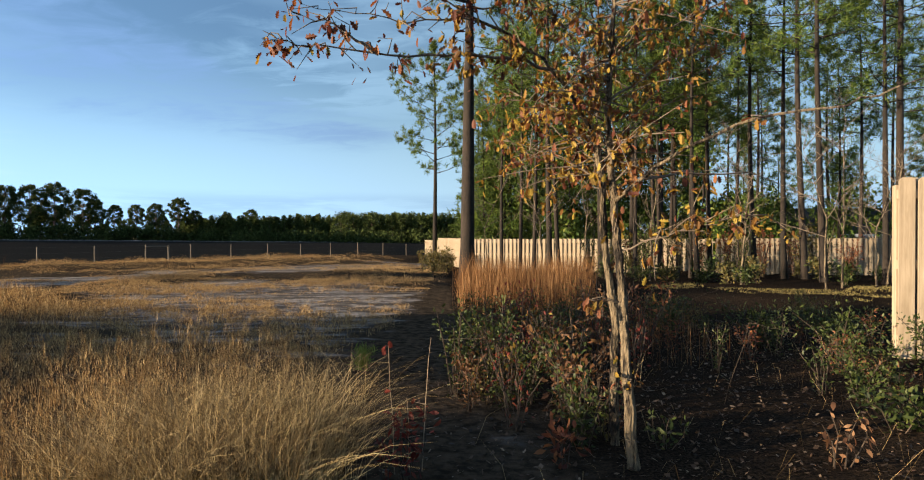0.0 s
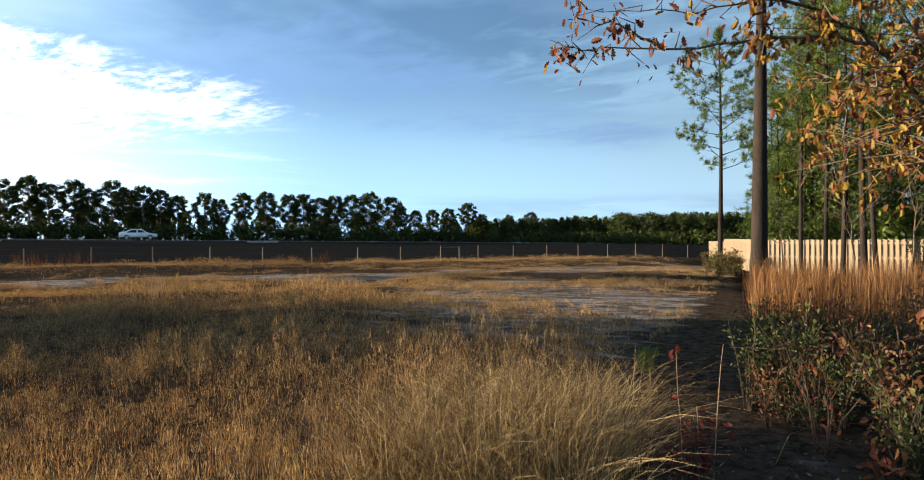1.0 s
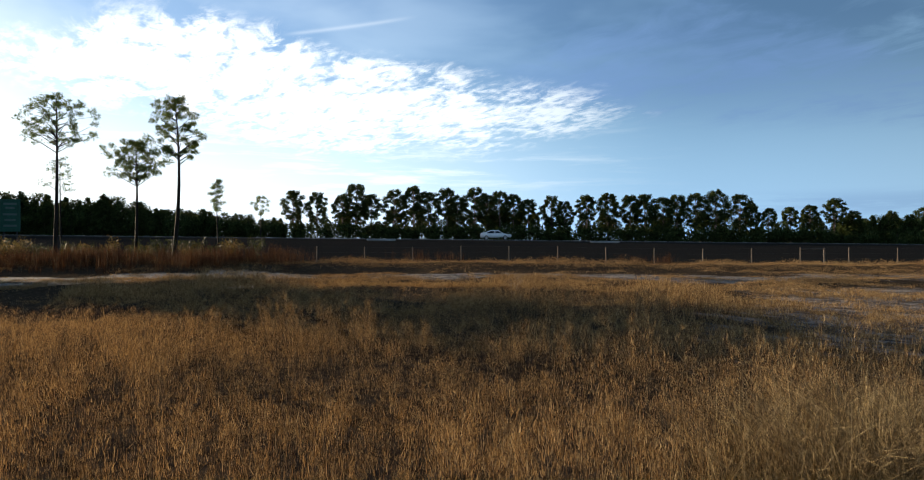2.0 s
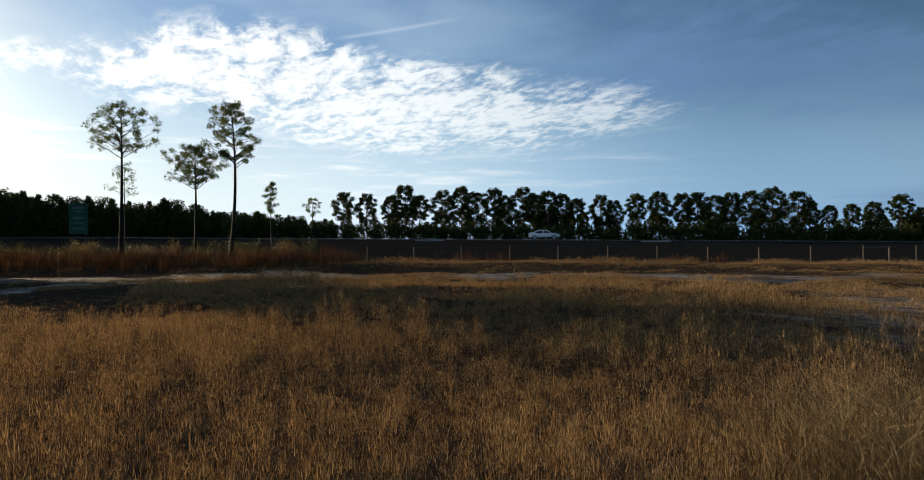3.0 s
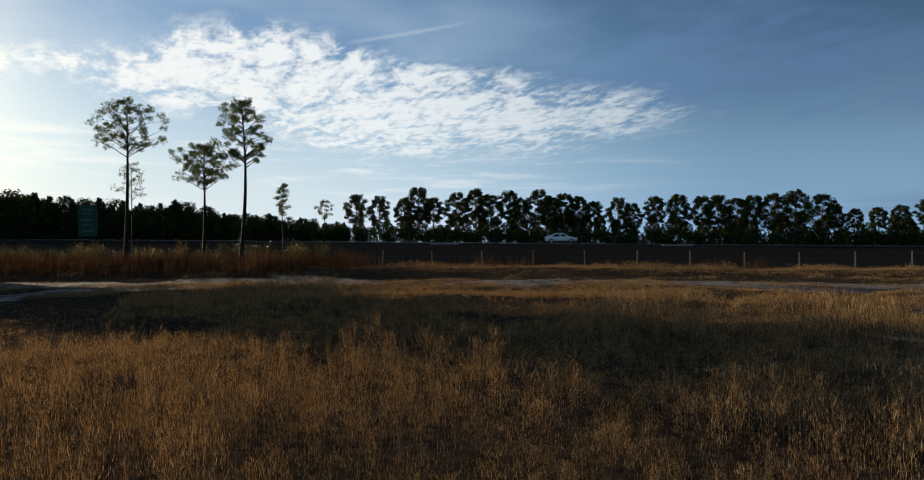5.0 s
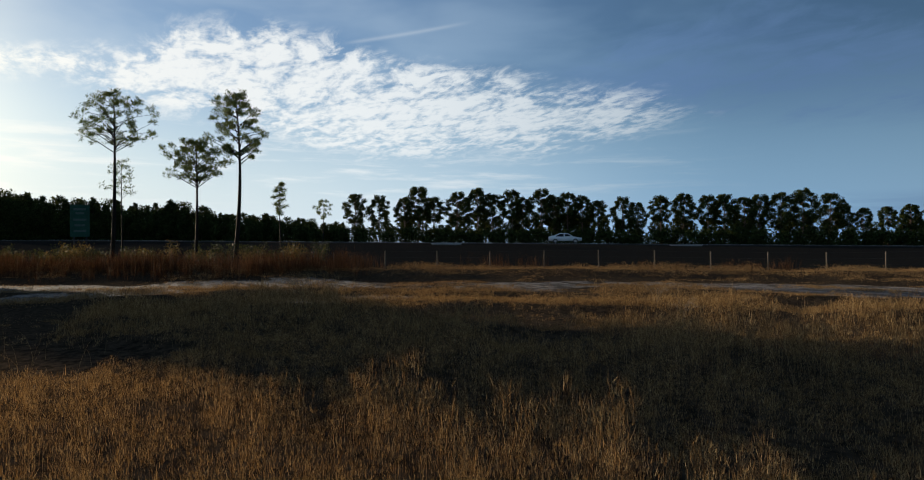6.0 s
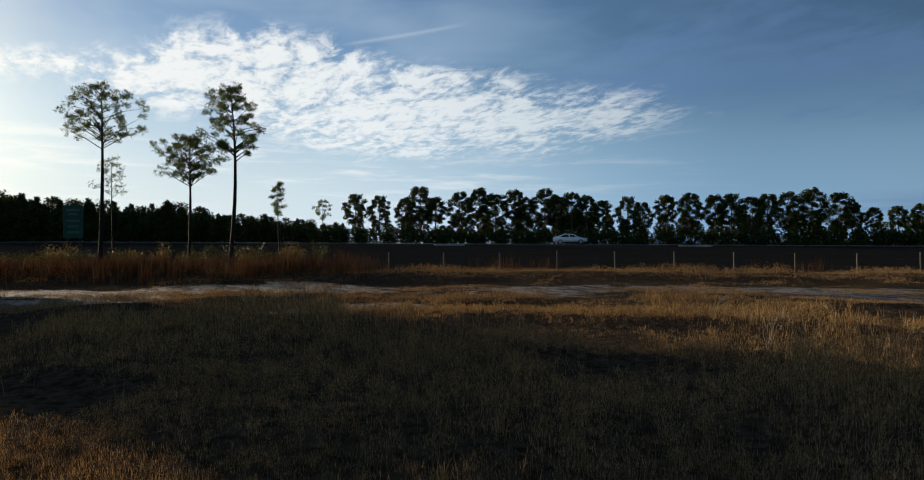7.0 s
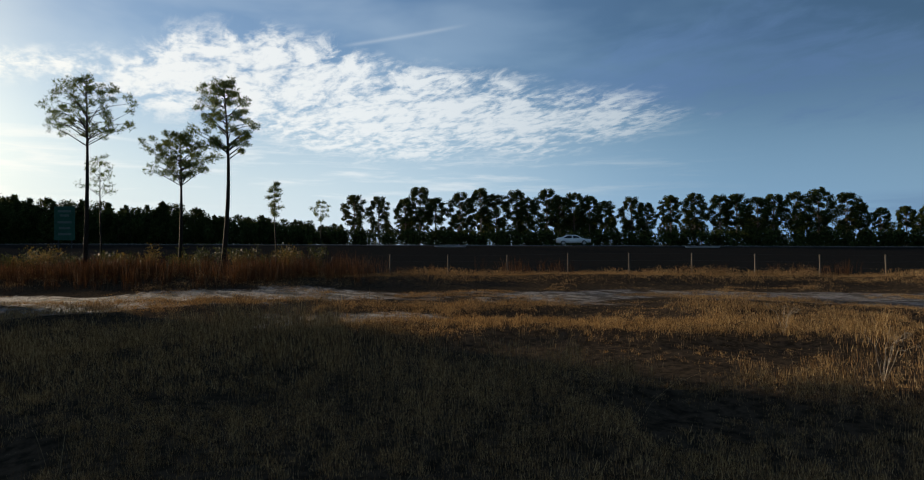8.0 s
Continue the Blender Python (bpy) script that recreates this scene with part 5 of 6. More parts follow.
EAST_LIMBS = (((0.83, 4.17, 1.49), (1.02, 4.05, 1.67), (1.22, 3.96, 1.79), (1.48, 3.85, 1.9), (1.83, 3.75, 1.94), (2.05, 3.71, 1.99), (2.28, 3.65, 2.08), (2.45, 3.6, 2.16)),
              ((0.96, 4.08, 1.61), (1.19, 4.15, 1.65), (1.62, 4.25, 1.66), (1.88, 4.36, 1.59)),
              ((0.81, 4.21, 2.32), (0.97, 4.15, 2.46), (1.17, 4.25, 2.51), (1.44, 4.36, 2.69), (1.66, 4.36, 2.87)))
EAST_SHOOTS = (((0.8, 4.21, 2.08), (1.01, 4.36, 2.21), (1.22, 4.46, 2.39), (1.4, 4.55, 2.47)),
               ((0.84, 4.15, 1.2), (1.03, 4.05, 1.27), (1.19, 3.96, 1.33), (1.38, 3.85, 1.39)))


def wavy(points, rng, parts=3, wobble=0.012):
    """A polyline through the points, each span cut up and shaken a little."""
    out = []
    for a, b in zip(points, points[1:]):
        a, b = Vector(a), Vector(b)
        for k in range(parts):
            p = a.lerp(b, k / parts)
            out.append(p + Vector([rng.uniform(-wobble, wobble) for _ in range(3)]) if k else p)
    return out + [Vector(points[-1])]


def oak_leaf(name, material, size, seed):
    """A lobed leaf, folded along its rib and curled."""
    rng = random.Random(seed)
    half = [(0.0, 0.0), (0.18, 0.10), (0.30, 0.24), (0.42, 0.14), (0.56, 0.30), (0.68, 0.17), (0.82, 0.24), (1.0, 0.0)]
    curl, fold = rng.uniform(-0.5, 0.6), rng.uniform(0.1, 0.7)
    verts, faces = [], []
    for u, w in half:
        z = curl * u * u * 0.6
        verts += [(u * size, 0, z * size), (u * size, w * size, (z + fold * w) * size), (u * size, -w * size, (z + fold * w * rng.uniform(0.5, 1.2)) * size)]
    for k in range(len(half) - 1):
        a, b = 3 * k, 3 * k + 3
        faces += [(a, b, b + 1, a + 1), (a + 2, b + 2, b, a)]
    return mesh_of(name, verts, faces, material)


def ridged_trunk(points, radii, seed, sides=26):
    """A trunk whose bark stands in broken upright ridges."""
    rng = np.random.default_rng(seed)
    line = []
    for k in range(len(points) - 1):
        line += [(points[k].lerp(points[k + 1], j / 5), radii[k] + (radii[k + 1] - radii[k]) * j / 5) for j in range(5)]
    line.append((points[-1], radii[-1]))
    ridge = rng.uniform(-1, 1, sides)
    verts, faces = [], []
    tube(verts, faces, [p for p, _ in line], [r for _, r in line], sides)
    for k, (p, r) in enumerate(line):
        ridge = np.clip(ridge * 0.72 + rng.normal(0, 0.55, sides), -1, 1)
        for j in range(sides):
            v = verts[k * sides + j]
            verts[k * sides + j] = p + (v - p) * (1 + 0.11 * float(ridge[j]))
    return verts, faces


def build_oak():
    rng = random.Random(12)
    oak = thing("oak_sapling", "twin-stemmed young oak with withered orange leaves and rough bark", "tree")
    for k, points in enumerate(STEMS):
        line = wavy(points, rng, 4, 0.006)
        n = len(line)
        foot, tip = (0.030, 0.018) if k == 0 else (0.033, 0.010)
        verts, faces = ridged_trunk(line, [(foot + (tip - foot) * (j / (n - 1)) ** 0.8) * (1.35 if j == 0 else rng.uniform(0.9, 1.1)) for j in range(n)], 61 + k)
        under(new("trunk", mesh_of("trunk", verts, faces, M_OAK_BARK)), oak)
    twigs, tips = [], []
    for group, thick in ((WEST_LIMBS, 0.0135), (EAST_LIMBS, 0.0130), (WEST_SHOOTS, 0.0085), (EAST_SHOOTS, 0.0085)):
        for k, points in enumerate(group):
            line = wavy(points, rng, 3, 0.014)
            thick = thick * (0.7 if k else 1.0)
            n = len(line)
            verts, faces = [], []
            tube(verts, faces, line, [thick * (1 - 0.85 * j / (n - 1)) for j in range(n)], 7)
            under(new("limb", mesh_of("limb", verts, faces, M_OAK_BARK if thick > 0.012 else M_TWIG, True)), oak)
            bare = points[-1][0] > 1.6 and points[-1][2] < 2.3
            for j in range(2, n):
                for _ in range(2):
                    if rng.random() < (0.05 if bare else 0.85):
                        d = (line[j] - line[j - 1]).normalized()
                        way = (d * 0.6 + Vector((rng.gauss(0, 0.6), rng.gauss(0, 0.6), rng.gauss(0.05, 0.5)))).normalized()
                        twigs.append((line[j], way, rng.uniform(0.06, 0.3 if line[j].x > 0 else 0.14 if line[j].x > -0.6 else 0.08)))
    upper = [p for p in wavy(STEMS[1], rng, 6, 0.0) if p.z > 1.75] + [p for p in wavy(STEMS[0], rng, 6, 0.0) if p.z > 1.6]
    for p in upper * 5:
        way = Vector((rng.gauss(-0.1, 0.8), rng.gauss(0, 0.8), rng.gauss(0.12, 0.4))).normalized()
        twigs.append((p, way, rng.uniform(0.25, 0.75)))
    for p in [Vector(q) for q in STEMS[1][1:5]] * 2:
        twigs.append((p, Vector((rng.gauss(0, 0.8), rng.gauss(-0.3, 0.6), rng.gauss(0.3, 0.4))).normalized(), rng.uniform(0.1, 0.3)))
    verts, faces = [], []
    for start, way, long in twigs:
        middle = start + way * long * 0.5 + Vector((rng.gauss(0, 0.02), rng.gauss(0, 0.02), 0.015))
        end = start + way * long + Vector((rng.gauss(0, 0.03), rng.gauss(0, 0.03), rng.gauss(-0.01, 0.03)))
        tube(verts, faces, [start, middle, end], [0.0045, 0.003, 0.0015], 4)
        tips.append((middle, way))
        tips += [(end, way)] * 2
        if long > 0.3:
            tips.append((start.lerp(middle, 0.6), way))
    under(tagged(new("twig_work", mesh_of("twig_work", verts, faces, M_TWIG)), kind="stuff"), oak, "fine grey twigs")
    kinds = [oak_leaf("leaf", M_OAK_LEAF if k < 6 else M_DARK_LEAF, 0.042 + 0.005 * (k % 4), k) for k in range(9)]
    leaves = []
    for p, way in tips:
        west = step(-p.x, -0.1, 0.5)
        for _ in range(rng.choice((0, 1, 1, 2)) if west > 0.3 else rng.choice((2, 3, 3, 4, 5))):
            q = p + Vector((rng.gauss(0, 0.025), rng.gauss(0, 0.025), rng.gauss(-0.015, 0.025)))
            turn = Euler((rng.uniform(-1.2, 1.2), rng.uniform(0.2, 1.7), rng.uniform(0, 6.28)))
            leaves.append((q, turn, rng.uniform(0.65, 1.2), rng.choice(kinds[6:]) if rng.random() < 0.25 + 0.6 * west else rng.choice(kinds[:6])))
    rng.shuffle(leaves)
    for q, turn, size, me in leaves[:300]:
        ob = under(new("leaf", me), oak)
        ob.matrix_basis = Matrix.LocRotScale(q, turn, (size, size, size))
    if leaves[300:]:
        v, f, slot = [], [], []
        for q, turn, size, me in leaves[300:]:
            m = Matrix.LocRotScale(q, turn, (size, size, size))
            base = len(v)
            v += [m @ w.co for w in me.vertices]
            f += [tuple(base + i for i in poly.vertices) for poly in me.polygons]
            slot += [0 if me in kinds[:6] else 1] * len(me.polygons)
        rest = mesh_of("leaf_rest", v, f, M_OAK_LEAF)
        rest.materials.append(M_DARK_LEAF)
        rest.polygons.foreach_set("material_index", slot)
        under(tagged(new("leaf_rest", rest), kind="stuff"), oak, "withered orange and maroon leaves")


build_oak()


# ---- shrubs and weeds ----
def shrub(name, label, x, y, tall, wide, leaves, leaf, material, seed, stems=6, droop=0.0):
    """Several stems from one root, with narrow leaves set along their upper parts."""
    rng = np.random.default_rng(seed)
    bush = thing(name, label, "shrub", (x, y, float(height(x, y))))
    pts, dirs = [], []
    for k in range(stems):
        a = rng.uniform(0, 6.283)
        r = wide * 0.5 * rng.uniform(0.2, 1.0)
        top = Vector((math.cos(a) * r, math.sin(a) * r, tall * rng.uniform(0.65, 1.0)))
        mid = top * 0.5 + Vector((rng.normal(0, 0.03), rng.normal(0, 0.03), tall * 0.08))
        line = wavy((Vector((math.cos(a) * 0.03, math.sin(a) * 0.03, -0.05)), mid, top), random.Random(seed * 31 + k), 2, 0.012 * tall)
        verts, faces = [], []
        tube(verts, faces, line, [0.009 * tall * (1 - 0.8 * j / (len(line) - 1)) + 0.0015 for j in range(len(line))], 5)
        under(new("stem", mesh_of("stem", verts, faces, M_STEM)), bush)
        for _ in range(max(1, leaves // stems)):
            t = rng.uniform(0.06, 1.0) ** 0.85
            j = min(int(t * (len(line) - 1)), len(line) - 2)
            p = line[j].lerp(line[j + 1], t * (len(line) - 1) - j)
            way = Vector((rng.normal(), rng.normal(), rng.normal() + 0.5 - droop)).normalized()
            pts.append(p + way * rng.uniform(0, wide * 0.16))
            dirs.append(way)
    p, d = np.array(pts), np.array(dirs)
    n = len(p)
    s = np.cross(d, rng.normal(size=(n, 3)))
    s /= np.linalg.norm(s, axis=1, keepdims=True) + 1e-6
    up = np.cross(s, d)
    long = leaf * rng.uniform(0.6, 1.25, (n, 1))
    c = rng.uniform(-0.25, 0.35, (n, 1)) * long
    v = np.stack((p, p + d * long * 0.4 + s * long * 0.2 + up * c * 0.5, p + d * long * 0.75 + s * long * 0.15 + up * c * 0.4, p + d * long - up * c * 0.3,
                  p + d * long * 0.75 - s * long * 0.15 + up * c * 0.4, p + d * long * 0.4 - s * long * 0.2 + up * c * 0.5), 1).reshape(-1, 3)
    b = np.arange(n) * 6
    loops = np.stack((b, b + 1, b + 5, b + 1, b + 2, b + 4, b + 5, b + 2, b + 3, b + 4), -1).ravel()
    under(new("foliage", mesh_from_arrays("foliage", v, loops, np.tile((3, 4, 3), n), material)), bush)
    return bush


def build_near_shrubs():
    green = "low evergreen shrub with narrow green leaves"
    rust = "low shrub with rust-brown withered leaves"
    rows = ((green, M_GREEN_LEAF, 0.47, 9.4, 0.55, 0.9, 480, 0.055), (green, M_GREEN_LEAF, 0.02, 8.9, 0.6, 0.6, 380, 0.055), (green, M_GREEN_LEAF, 0.95, 8.4, 0.6, 0.9, 420, 0.055),
            (green, M_GREEN_LEAF, -0.13, 5.6, 0.78, 0.45, 330, 0.06), (green, M_GREEN_LEAF, 0.2, 6.0, 0.8, 0.65, 520, 0.06), (green, M_GREEN_LEAF, 0.42, 5.3, 0.58, 0.5, 380, 0.055),
            (rust, M_RUST_LEAF, -0.02, 5.2, 0.45, 0.4, 190, 0.06), (rust, M_RUST_LEAF, 0.62, 4.75, 0.5, 0.5, 150, 0.08), (rust, M_RUST_LEAF, 0.75, 5.3, 0.75, 0.7, 200, 0.08),
            (rust, M_RED_LEAF, 0.45, 6.9, 0.9, 0.8, 180, 0.07), (rust, M_RUST_LEAF, 1.3, 7.0, 1.0, 0.8, 220, 0.075), (rust, M_DARK_LEAF, 1.9, 7.6, 0.9, 0.9, 240, 0.07),
            (rust, M_DARK_LEAF, 0.5, 4.05, 0.3, 0.4, 60, 0.09),
            (green, M_GREEN_LEAF, 2.5, 8.4, 0.85, 0.9, 420, 0.07), (green, M_GREEN_LEAF, 3.3, 8.0, 0.9, 1.0, 560, 0.07), (green, M_GREEN_LEAF, 3.75, 7.1, 0.85, 0.9, 520, 0.065),
            (green, M_GREEN_LEAF, 4.5, 8.5, 0.8, 1.0, 480, 0.07), (green, M_GREEN_LEAF, 3.4, 6.1, 0.7, 0.8, 420, 0.065), (green, M_GREEN_LEAF, 3.0, 5.4, 0.5, 0.7, 330, 0.06),
            (green, M_GREEN_LEAF, 2.75, 4.6, 0.48, 0.6, 260, 0.085), (green, M_GREEN_LEAF, 3.35, 4.9, 0.55, 0.6, 300, 0.07), (green, M_GREEN_LEAF, 4.1, 6.2, 0.9, 0.6, 420, 0.055),
            (green, M_OLIVE_LEAF, 1.7, 9.6, 0.7, 0.9, 350, 0.07), (green, M_OLIVE_LEAF, 2.9, 10.4, 0.8, 1.0, 380, 0.07), (green, M_OLIVE_LEAF, 5.0, 10.0, 0.8, 1.1, 420, 0.07),
            (green, M_GREEN_LEAF, 1.15, 4.35, 0.22, 0.3, 50, 0.07))
    for k, (label, material, x, y, tall, wide, leaves, leaf) in enumerate(rows):
        if x > 2.4:
            tall *= 0.62
        shrub("shrub", label, x, y, tall * 0.9, wide * 1.1, int(leaves * 1.25), leaf * 0.68, material, 200 + k, 9 if tall > 0.5 else 5)
    shrub("dead_branch", "fallen shoot with hanging dead tan leaves", 2.02, 4.0, 0.34, 0.3, 60, 0.055, M_TAN_LEAF, 260, 4, 1.6)
    shrub("weed", "low weed with a few red leaves on sand", -0.3, 3.7, 0.36, 0.45, 110, 0.05, M_RED_LEAF, 261, 5)
    shrub("weed", "low weed with dark red leaves on sand", -0.45, 3.55, 0.26, 0.34, 60, 0.045, M_RED_LEAF, 262, 4)
    # low growth between the shrubs
    rng = np.random.default_rng(33)
    for k in range(70):
        y = rng.uniform(4.3, 10.0)
        x = rng.uniform(0.05, 0.62 * y)
        if 1.0 < x < 2.7 and y < 6.6:
            continue
        kind = k % 5
        material, label = ((M_GREEN_LEAF, "small green shrub seedling on leaf litter"), (M_OLIVE_LEAF, "small olive weed on leaf litter"), (M_RUST_LEAF, "small oak seedling with rusty leaves"),
                           (M_GREEN_LEAF, "small green shrub seedling on leaf litter"), (M_DARK_LEAF, "small weed with maroon leaves"))[kind]
        shrub("seedling", label, x, y, rng.uniform(0.18, 0.5), rng.uniform(0.25, 0.55), 150 if kind != 2 else 80, 0.036, material, 420 + k, 5)
    for k in range(46):
        x, y = rng.uniform(-0.05, 1.7), rng.uniform(4.3, 8.2)
        if (abs(x - 0.85) < 0.14 and y < 4.7) or (x > 0.95 and y < 5.6):
            continue
        kind = k % 4
        material, label = ((M_RUST_LEAF, "twiggy seedling with rust-brown leaves"), (M_OAK_LEAF, "oak seedling with orange withered leaves"), (M_GREEN_LEAF, "small green shrub seedling on leaf litter"),
                           (M_RED_LEAF, "twiggy seedling with dark red leaves"))[kind]
        shrub("seedling", label, x, y, rng.uniform(0.25, 0.6) + 0.05 * (y - 4), rng.uniform(0.3, 0.6), (70, 60, 190, 55)[kind], 0.042, material, 620 + k, 7)
    # along the foot of the far board fence, and scrub by its end
    for k in range(22):
        u = rng.uniform(0.2, 0.66)
        far = rng.uniform(21, 29)
        shrub("shrub", "low green shrub on the wood's litter floor", u * far, far, rng.uniform(0.5, 1.0), rng.uniform(0.8, 1.4), 210, 0.13, M_GREEN_LEAF if k % 3 else M_OLIVE_LEAF, 300 + k, 5)
    for k in range(22):
        shrub("shrub", "tall thin brush before the board fence", rng.uniform(5.5, 15.5), rng.uniform(27, 31.0), rng.uniform(1.6, 2.9), rng.uniform(1.0, 1.9), 520, 0.1, (M_OLIVE_LEAF, M_DARK_LEAF, M_GREEN_LEAF)[k % 3], 500 + k, 7)
    for k in range(9):
        shrub("shrub", "olive scrub at the end of the board fence", rng.uniform(-2.6, -0.6), rng.uniform(26, 40), rng.uniform(0.7, 1.5), rng.uniform(0.8, 1.3), 300, 0.12, M_OLIVE_LEAF, 340 + k, 6)
    for k in range(38):
        s = -46 + 32 * k / 38 + rng.uniform(-0.6, 0.6)
        x, y = place(rng.uniform(40.5, 46), s)
        shrub("shrub", "dense scrub beneath the tall pines by the wire fence", x, y, rng.uniform(1.0, 1.8), rng.uniform(1.8, 2.8), 1100, 0.11, M_GREEN_LEAF if k % 3 else M_OLIVE_LEAF, 360 + k, 7)


def build_stalks():
    """Thin bare stalks with a last few red leaves, beside the track."""
    rng = random.Random(3)
    for x, y, tall, dx, dy, count in ((-0.42, 3.85, 0.68, -0.035, 0.02, 4), (-0.28, 3.9, 0.72, 0.05, 0.03, 0), (-0.34, 3.8, 0.42, -0.01, 0.0, 9)):
        stalk = thing("stalk", "thin bare stalk with a few red leaves" if count else "thin bare pale stalk", "weed", (x, y, float(height(x, y))))
        line = wavy(((0, 0, -0.03), (dx * 0.4, dy * 0.4, tall * 0.5), (dx, dy, tall)), rng, 3, 0.006)
        verts, faces = [], []
        tube(verts, faces, line, [0.0034 - 0.0020 * j / (len(line) - 1) for j in range(len(line))], 5)
        for z in (0.35, 0.6):
            p = line[int(z * (len(line) - 1))]
            tube(verts, faces, [p, p + Vector((rng.choice((-1, 1)) * 0.06, 0.01, 0.01))], [0.0025, 0.001], 4)
        under(new("stem", mesh_of("stem", verts, faces, M_STALK)), stalk)
        for _ in range(count):
            ob = under(new("leaf", oak_leaf("leaf", M_RED_LEAF, 0.05, rng.randint(0, 99))), stalk)
            ob.matrix_basis = Matrix.LocRotScale(line[-1 - rng.randint(0, 2)] + Vector((rng.gauss(0, 0.02), rng.gauss(0, 0.02), rng.gauss(0, 0.03))), Euler((rng.uniform(-1, 1), rng.uniform(0, 1.5), rng.uniform(0, 6))), None)


def build_briars():
    """Long bare stems that arch through the undergrowth."""
    rng = random.Random(31)
    for k in range(16):
        x, y = rng.uniform(0.3, 2.4), rng.uniform(4.6, 7.5)
        briar = thing("briar", "thin bare arching brown stem", "weed", (x, y, float(height(x, y))), group="briars")
        a, long = rng.uniform(0, 6.28), rng.uniform(0.5, 1.2)
        line = wavy(((0, 0, -0.03), (math.cos(a) * long * 0.3, math.sin(a) * long * 0.3, long * 0.55), (math.cos(a) * long * 0.75, math.sin(a) * long * 0.75, long * rng.uniform(0.45, 0.75))), rng, 4, 0.012)
        verts, faces = [], []
        tube(verts, faces, line, [0.0026 - 0.0017 * j / (len(line) - 1) for j in range(len(line))], 5)
        for p in line[3::2]:
            tube(verts, faces, [p, p + Vector((rng.gauss(0, 0.05), rng.gauss(0, 0.05), rng.uniform(0.0, 0.09)))], [0.0014, 0.0006], 3)
        under(new("stem", mesh_of("stem", verts, faces, M_STEM)), briar)


def build_pine_seedling():
    """A bright green pine seedling beside the straw."""
    x, y = -1.0, 6.4
    rng = np.random.default_rng(92)
    tuft = thing("pine_seedling", "small bright green pine seedling beside the straw", "seedling", (x, y, float(height(x, y))))
    verts, faces = [], []
    tube(verts, faces, [(0, 0, -0.03), (0.01, 0, 0.12), (0.015, 0.01, 0.26)], [0.006, 0.005, 0.003], 5)
    under(new("stem", mesh_of("stem", verts, faces, M_STEM)), tuft)
    c = np.array([(rng.normal(0, 0.03), rng.normal(0, 0.03), rng.uniform(0.04, 0.2)) for _ in range(34)])
    v, loops = sprays(c, np.tile((0.0, 0.0, 1.0), (34, 1)), 14, 0.10, 0.005, rng)
    under(new("needles", mesh_from_arrays("needles", v, loops, np.full(len(loops) // 3, 3), M_SEEDLING)), tuft)


def build_dead_shrubs():
    """Dry pale shrubs without leaves that stand out of the grass hummocks."""
    rng = random.Random(55)
    for x, y, tall in ((-11.2, 9.7, 0.5), (-13.6, 11.8, 0.42)):
        bush = thing("dead_shrub", "dry pale leafless shrub among grass hummocks", "shrub", (x, y, float(height(x, y))), rng.uniform(0, 360), "dead shrubs")
        for k in range(7):
            a, out = rng.uniform(0, 6.28), tall * rng.uniform(0.3, 0.8)
            line = wavy(((0, 0, -0.04), (math.cos(a) * out * 0.4, math.sin(a) * out * 0.4, tall * rng.uniform(0.6, 0.8)), (math.cos(a) * out, math.sin(a) * out, tall * rng.uniform(0.75, 1.05))), rng, 3, 0.012)
            verts, faces = [], []
            tube(verts, faces, line, [0.0036 - 0.0022 * j / (len(line) - 1) for j in range(len(line))], 5)
            for p in line[3:]:
                tube(verts, faces, [p, p + Vector((rng.gauss(0, 0.06), rng.gauss(0, 0.06), rng.gauss(0.02, 0.04)))], [0.0025, 0.001], 4)
            under(new("stem", mesh_of("stem", verts, faces, M_DRY_WOOD)), bush)


M_DRY_WOOD = rough_stuff("bleached_wood", (0.14, 0.115, 0.09), (0.32, 0.28, 0.23), 25.0, 0.8, 0.2, 0.002)
M_SEEDLING = leafy("bright_pine_needles", [(0.07, 0.14, 0.02), (0.12, 0.22, 0.03), (0.18, 0.29, 0.05)], 0.4)
M_STALK = rough_stuff("pale_stalk", (0.12, 0.085, 0.055), (0.26, 0.19, 0.125), 40.0, 0.7, 0.1, 0.001)


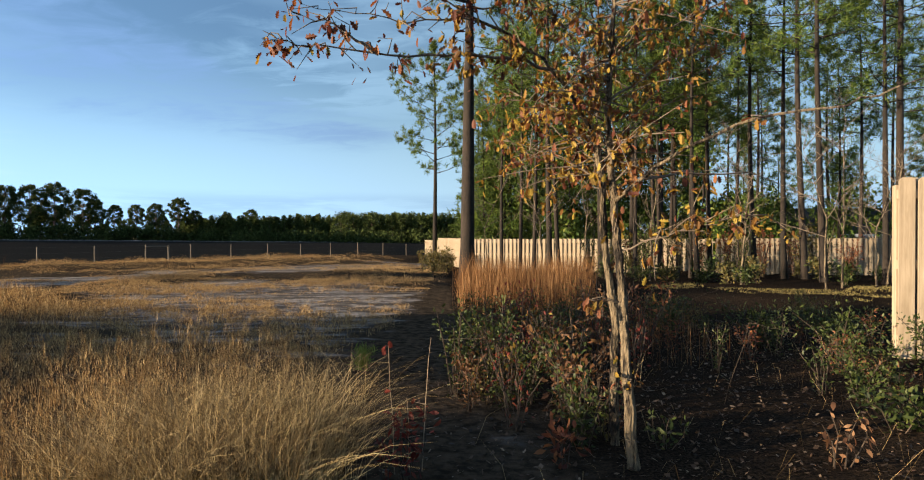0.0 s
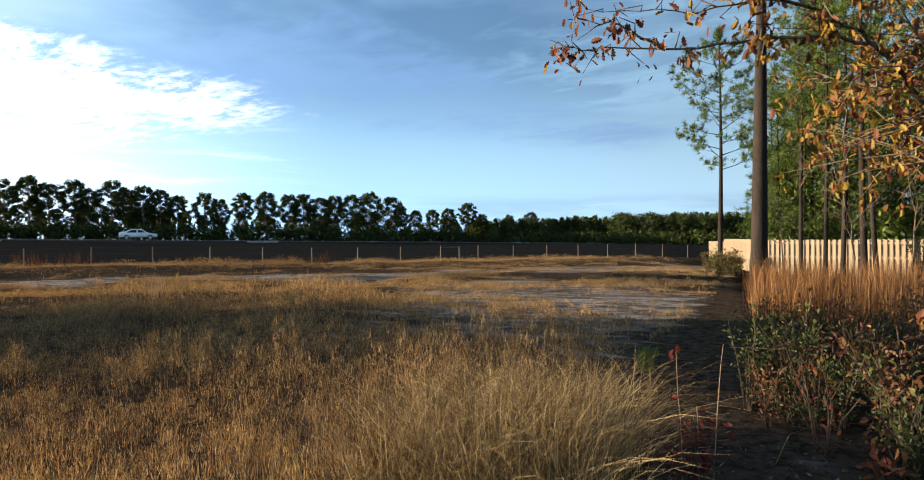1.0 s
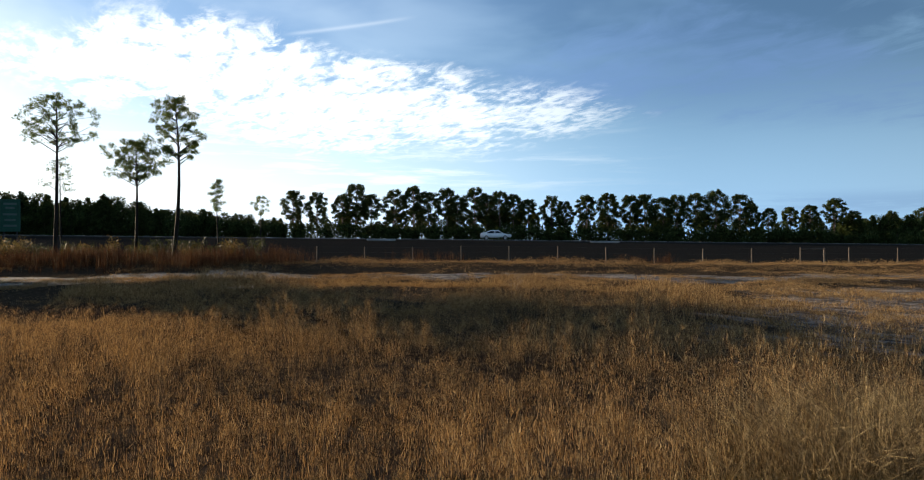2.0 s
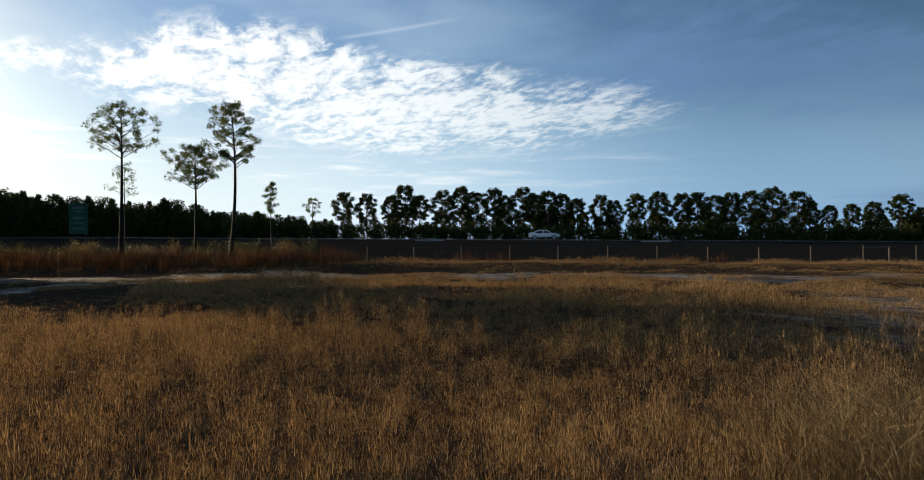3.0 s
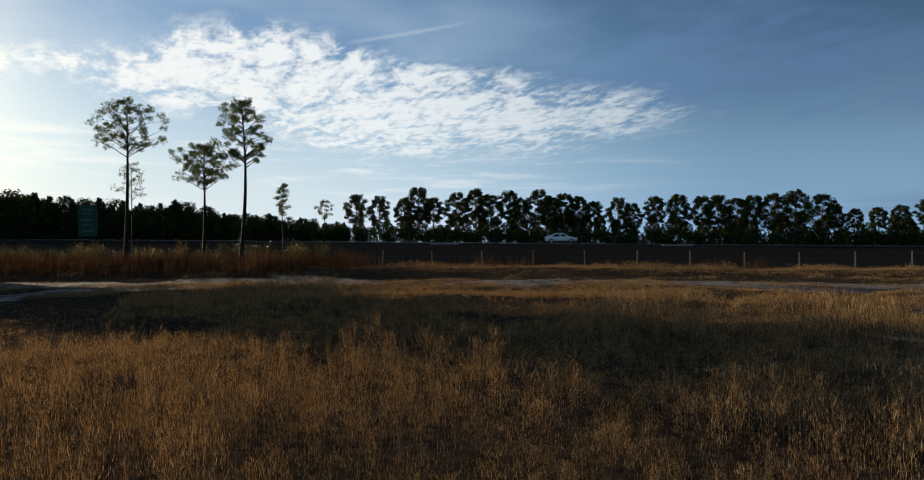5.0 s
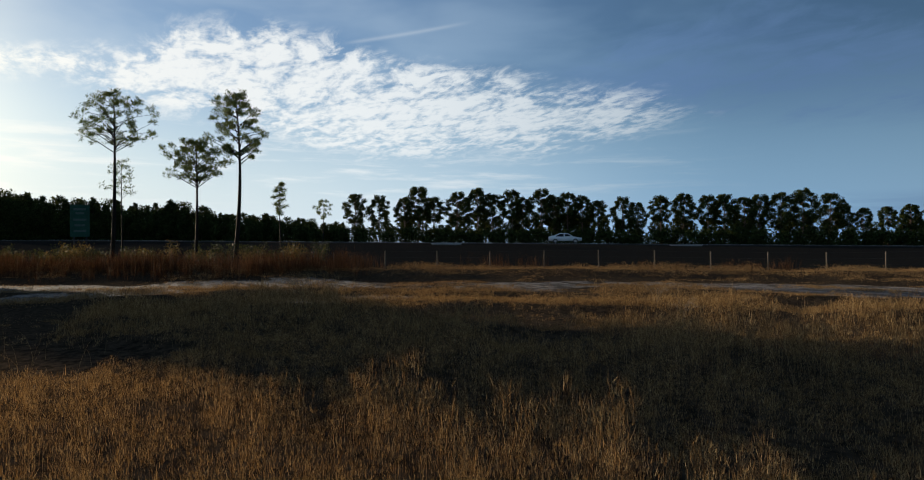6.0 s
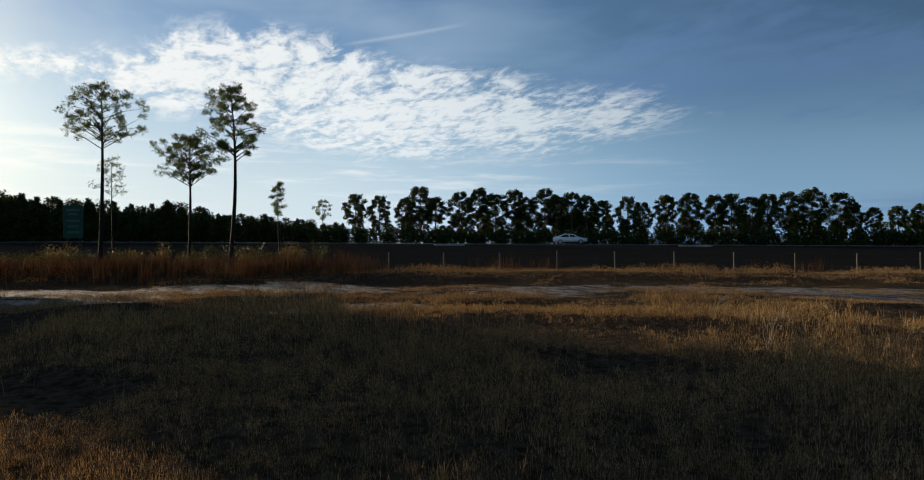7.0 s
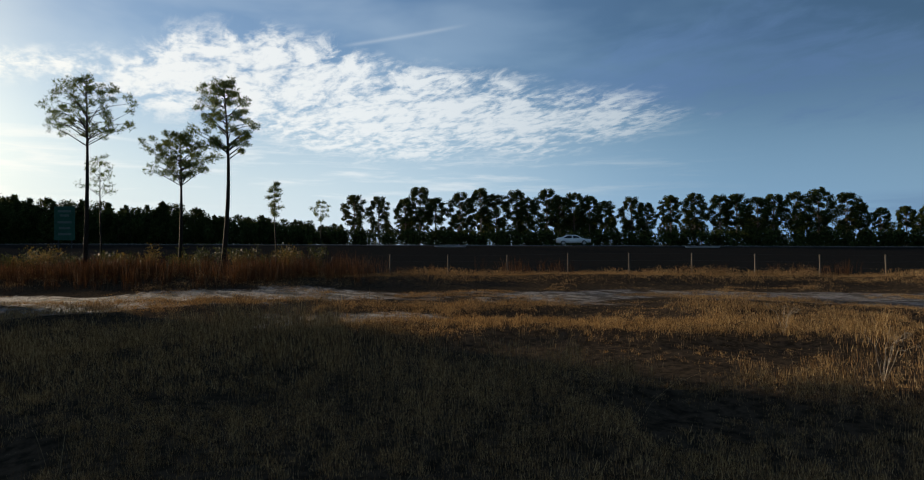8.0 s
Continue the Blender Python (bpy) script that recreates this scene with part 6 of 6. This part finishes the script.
def build_bare_saplings():
    """Leafless pale saplings under the pines."""
    rng = random.Random(9)
    for x, y, tall in ((10.6, 19.8, 4.2), (11.4, 20.4, 4.8), (12.6, 20.6, 3.6), (8.8, 21.5, 3.4), (13.8, 22.0, 4.4), (2.6, 23.5, 4.0), (4.4, 25.5, 4.6), (6.2, 22.8, 4.2), (9.6, 24.0, 5.0), (0.9, 28.0, 4.2)):
        tree = thing("bare_sapling", "leafless pale sapling beneath the pines", "tree", (x, y, float(height(x, y))), group="bare saplings")
        trunk = wavy(((0, 0, -0.1), (rng.uniform(-0.3, 0.3), rng.uniform(-0.3, 0.3), tall * 0.5), (rng.uniform(-0.7, 0.7), rng.uniform(-0.5, 0.5), tall)), rng, 4, 0.05)
        verts, faces = [], []
        tube(verts, faces, trunk, [0.035 * (1 - 0.85 * j / (len(trunk) - 1)) for j in range(len(trunk))], 6)
        under(new("trunk", mesh_of("trunk", verts, faces, M_OAK_BARK, True)), tree)
        verts, faces = [], []

        def fork(p, way, long, thick, deep):
            q = p + way * long * 0.5 + Vector((rng.gauss(0, 0.04), rng.gauss(0, 0.04), 0.03)) * long
            r = q + (way + Vector((rng.gauss(0, 0.2), rng.gauss(0, 0.2), 0.15))).normalized() * long * 0.5
            tube(verts, faces, [p, q, r], [thick, thick * 0.75, thick * 0.4], 4)
            if deep:
                for _ in range(3):
                    d = (way + Vector((rng.gauss(0, 0.6), rng.gauss(0, 0.6), rng.gauss(0.15, 0.4)))).normalized()
                    fork(rng.choice((q, r)), d, long * rng.uniform(0.45, 0.75), thick * 0.5, deep - 1)

        for j in range(3, len(trunk)):
            for _ in range(2):
                fork(trunk[j], Vector((rng.gauss(0, 0.8), rng.gauss(0, 0.8), rng.uniform(0.3, 0.9))).normalized(), tall * rng.uniform(0.14, 0.28), 0.012, 2)
        under(tagged(new("branchwork", mesh_of("branchwork", verts, faces, M_TWIG)), kind="stuff"), tree)


def build_litter():
    """Fallen leaves, needles and dead stems on the wood's floor."""
    rng = np.random.default_rng(41)
    n = 13000
    x, y = rng.uniform(-0.6, 6.5, n), 2.3 + 8.5 * rng.random(n) ** 1.3
    keep = rng.random(n) < step(x + 0.05 * y, -0.4, 0.8) * 0.6 + 0.4
    x, y = x[keep], y[keep]
    n = len(x)
    a = rng.uniform(0, 6.283, n)
    long, wide = 0.014 + 0.045 * rng.random(n) ** 2, 0.003 + 0.017 * rng.random(n) ** 2
    c = np.stack((x, y, height(x, y) + rng.uniform(0.004, 0.03, n)), -1)
    d = np.stack((np.cos(a), np.sin(a), rng.normal(0, 0.35, n)), -1) * long[:, None]
    s = np.stack((-np.sin(a), np.cos(a), rng.normal(0, 0.35, n)), -1) * wide[:, None]
    verts = np.stack((c - d * 0.5, c + s, c + d * 0.5, c - s), 1).reshape(-1, 3)
    tagged(new("leaf_litter", mesh_from_arrays("leaf_litter", verts, np.arange(n * 4), np.full(n, 4), M_LITTER)), "brown fallen leaves and needles under the oak", "leaf litter", kind="stuff")
    n = 500
    x, y = rng.uniform(0.0, 5.5, n), rng.uniform(2.6, 9, n)
    verts, loops, sizes = blade_arrays(x, y, rng.uniform(0.1, 0.4, n), rng.uniform(0.0015, 0.003, n), rng.uniform(0, 6.28, n), rng.uniform(0.2, 1.5, n), rng.uniform(0.1, 0.6, n), rng)
    tagged(new("dead_stems", mesh_from_arrays("dead_stems", verts, loops, sizes, M_STRAW)), "thin dead stems among the shrubs", "grass", kind="stuff")


build_near_shrubs()
build_stalks()
build_briars()
build_pine_seedling()
build_dead_shrubs()
build_bare_saplings()
build_litter()
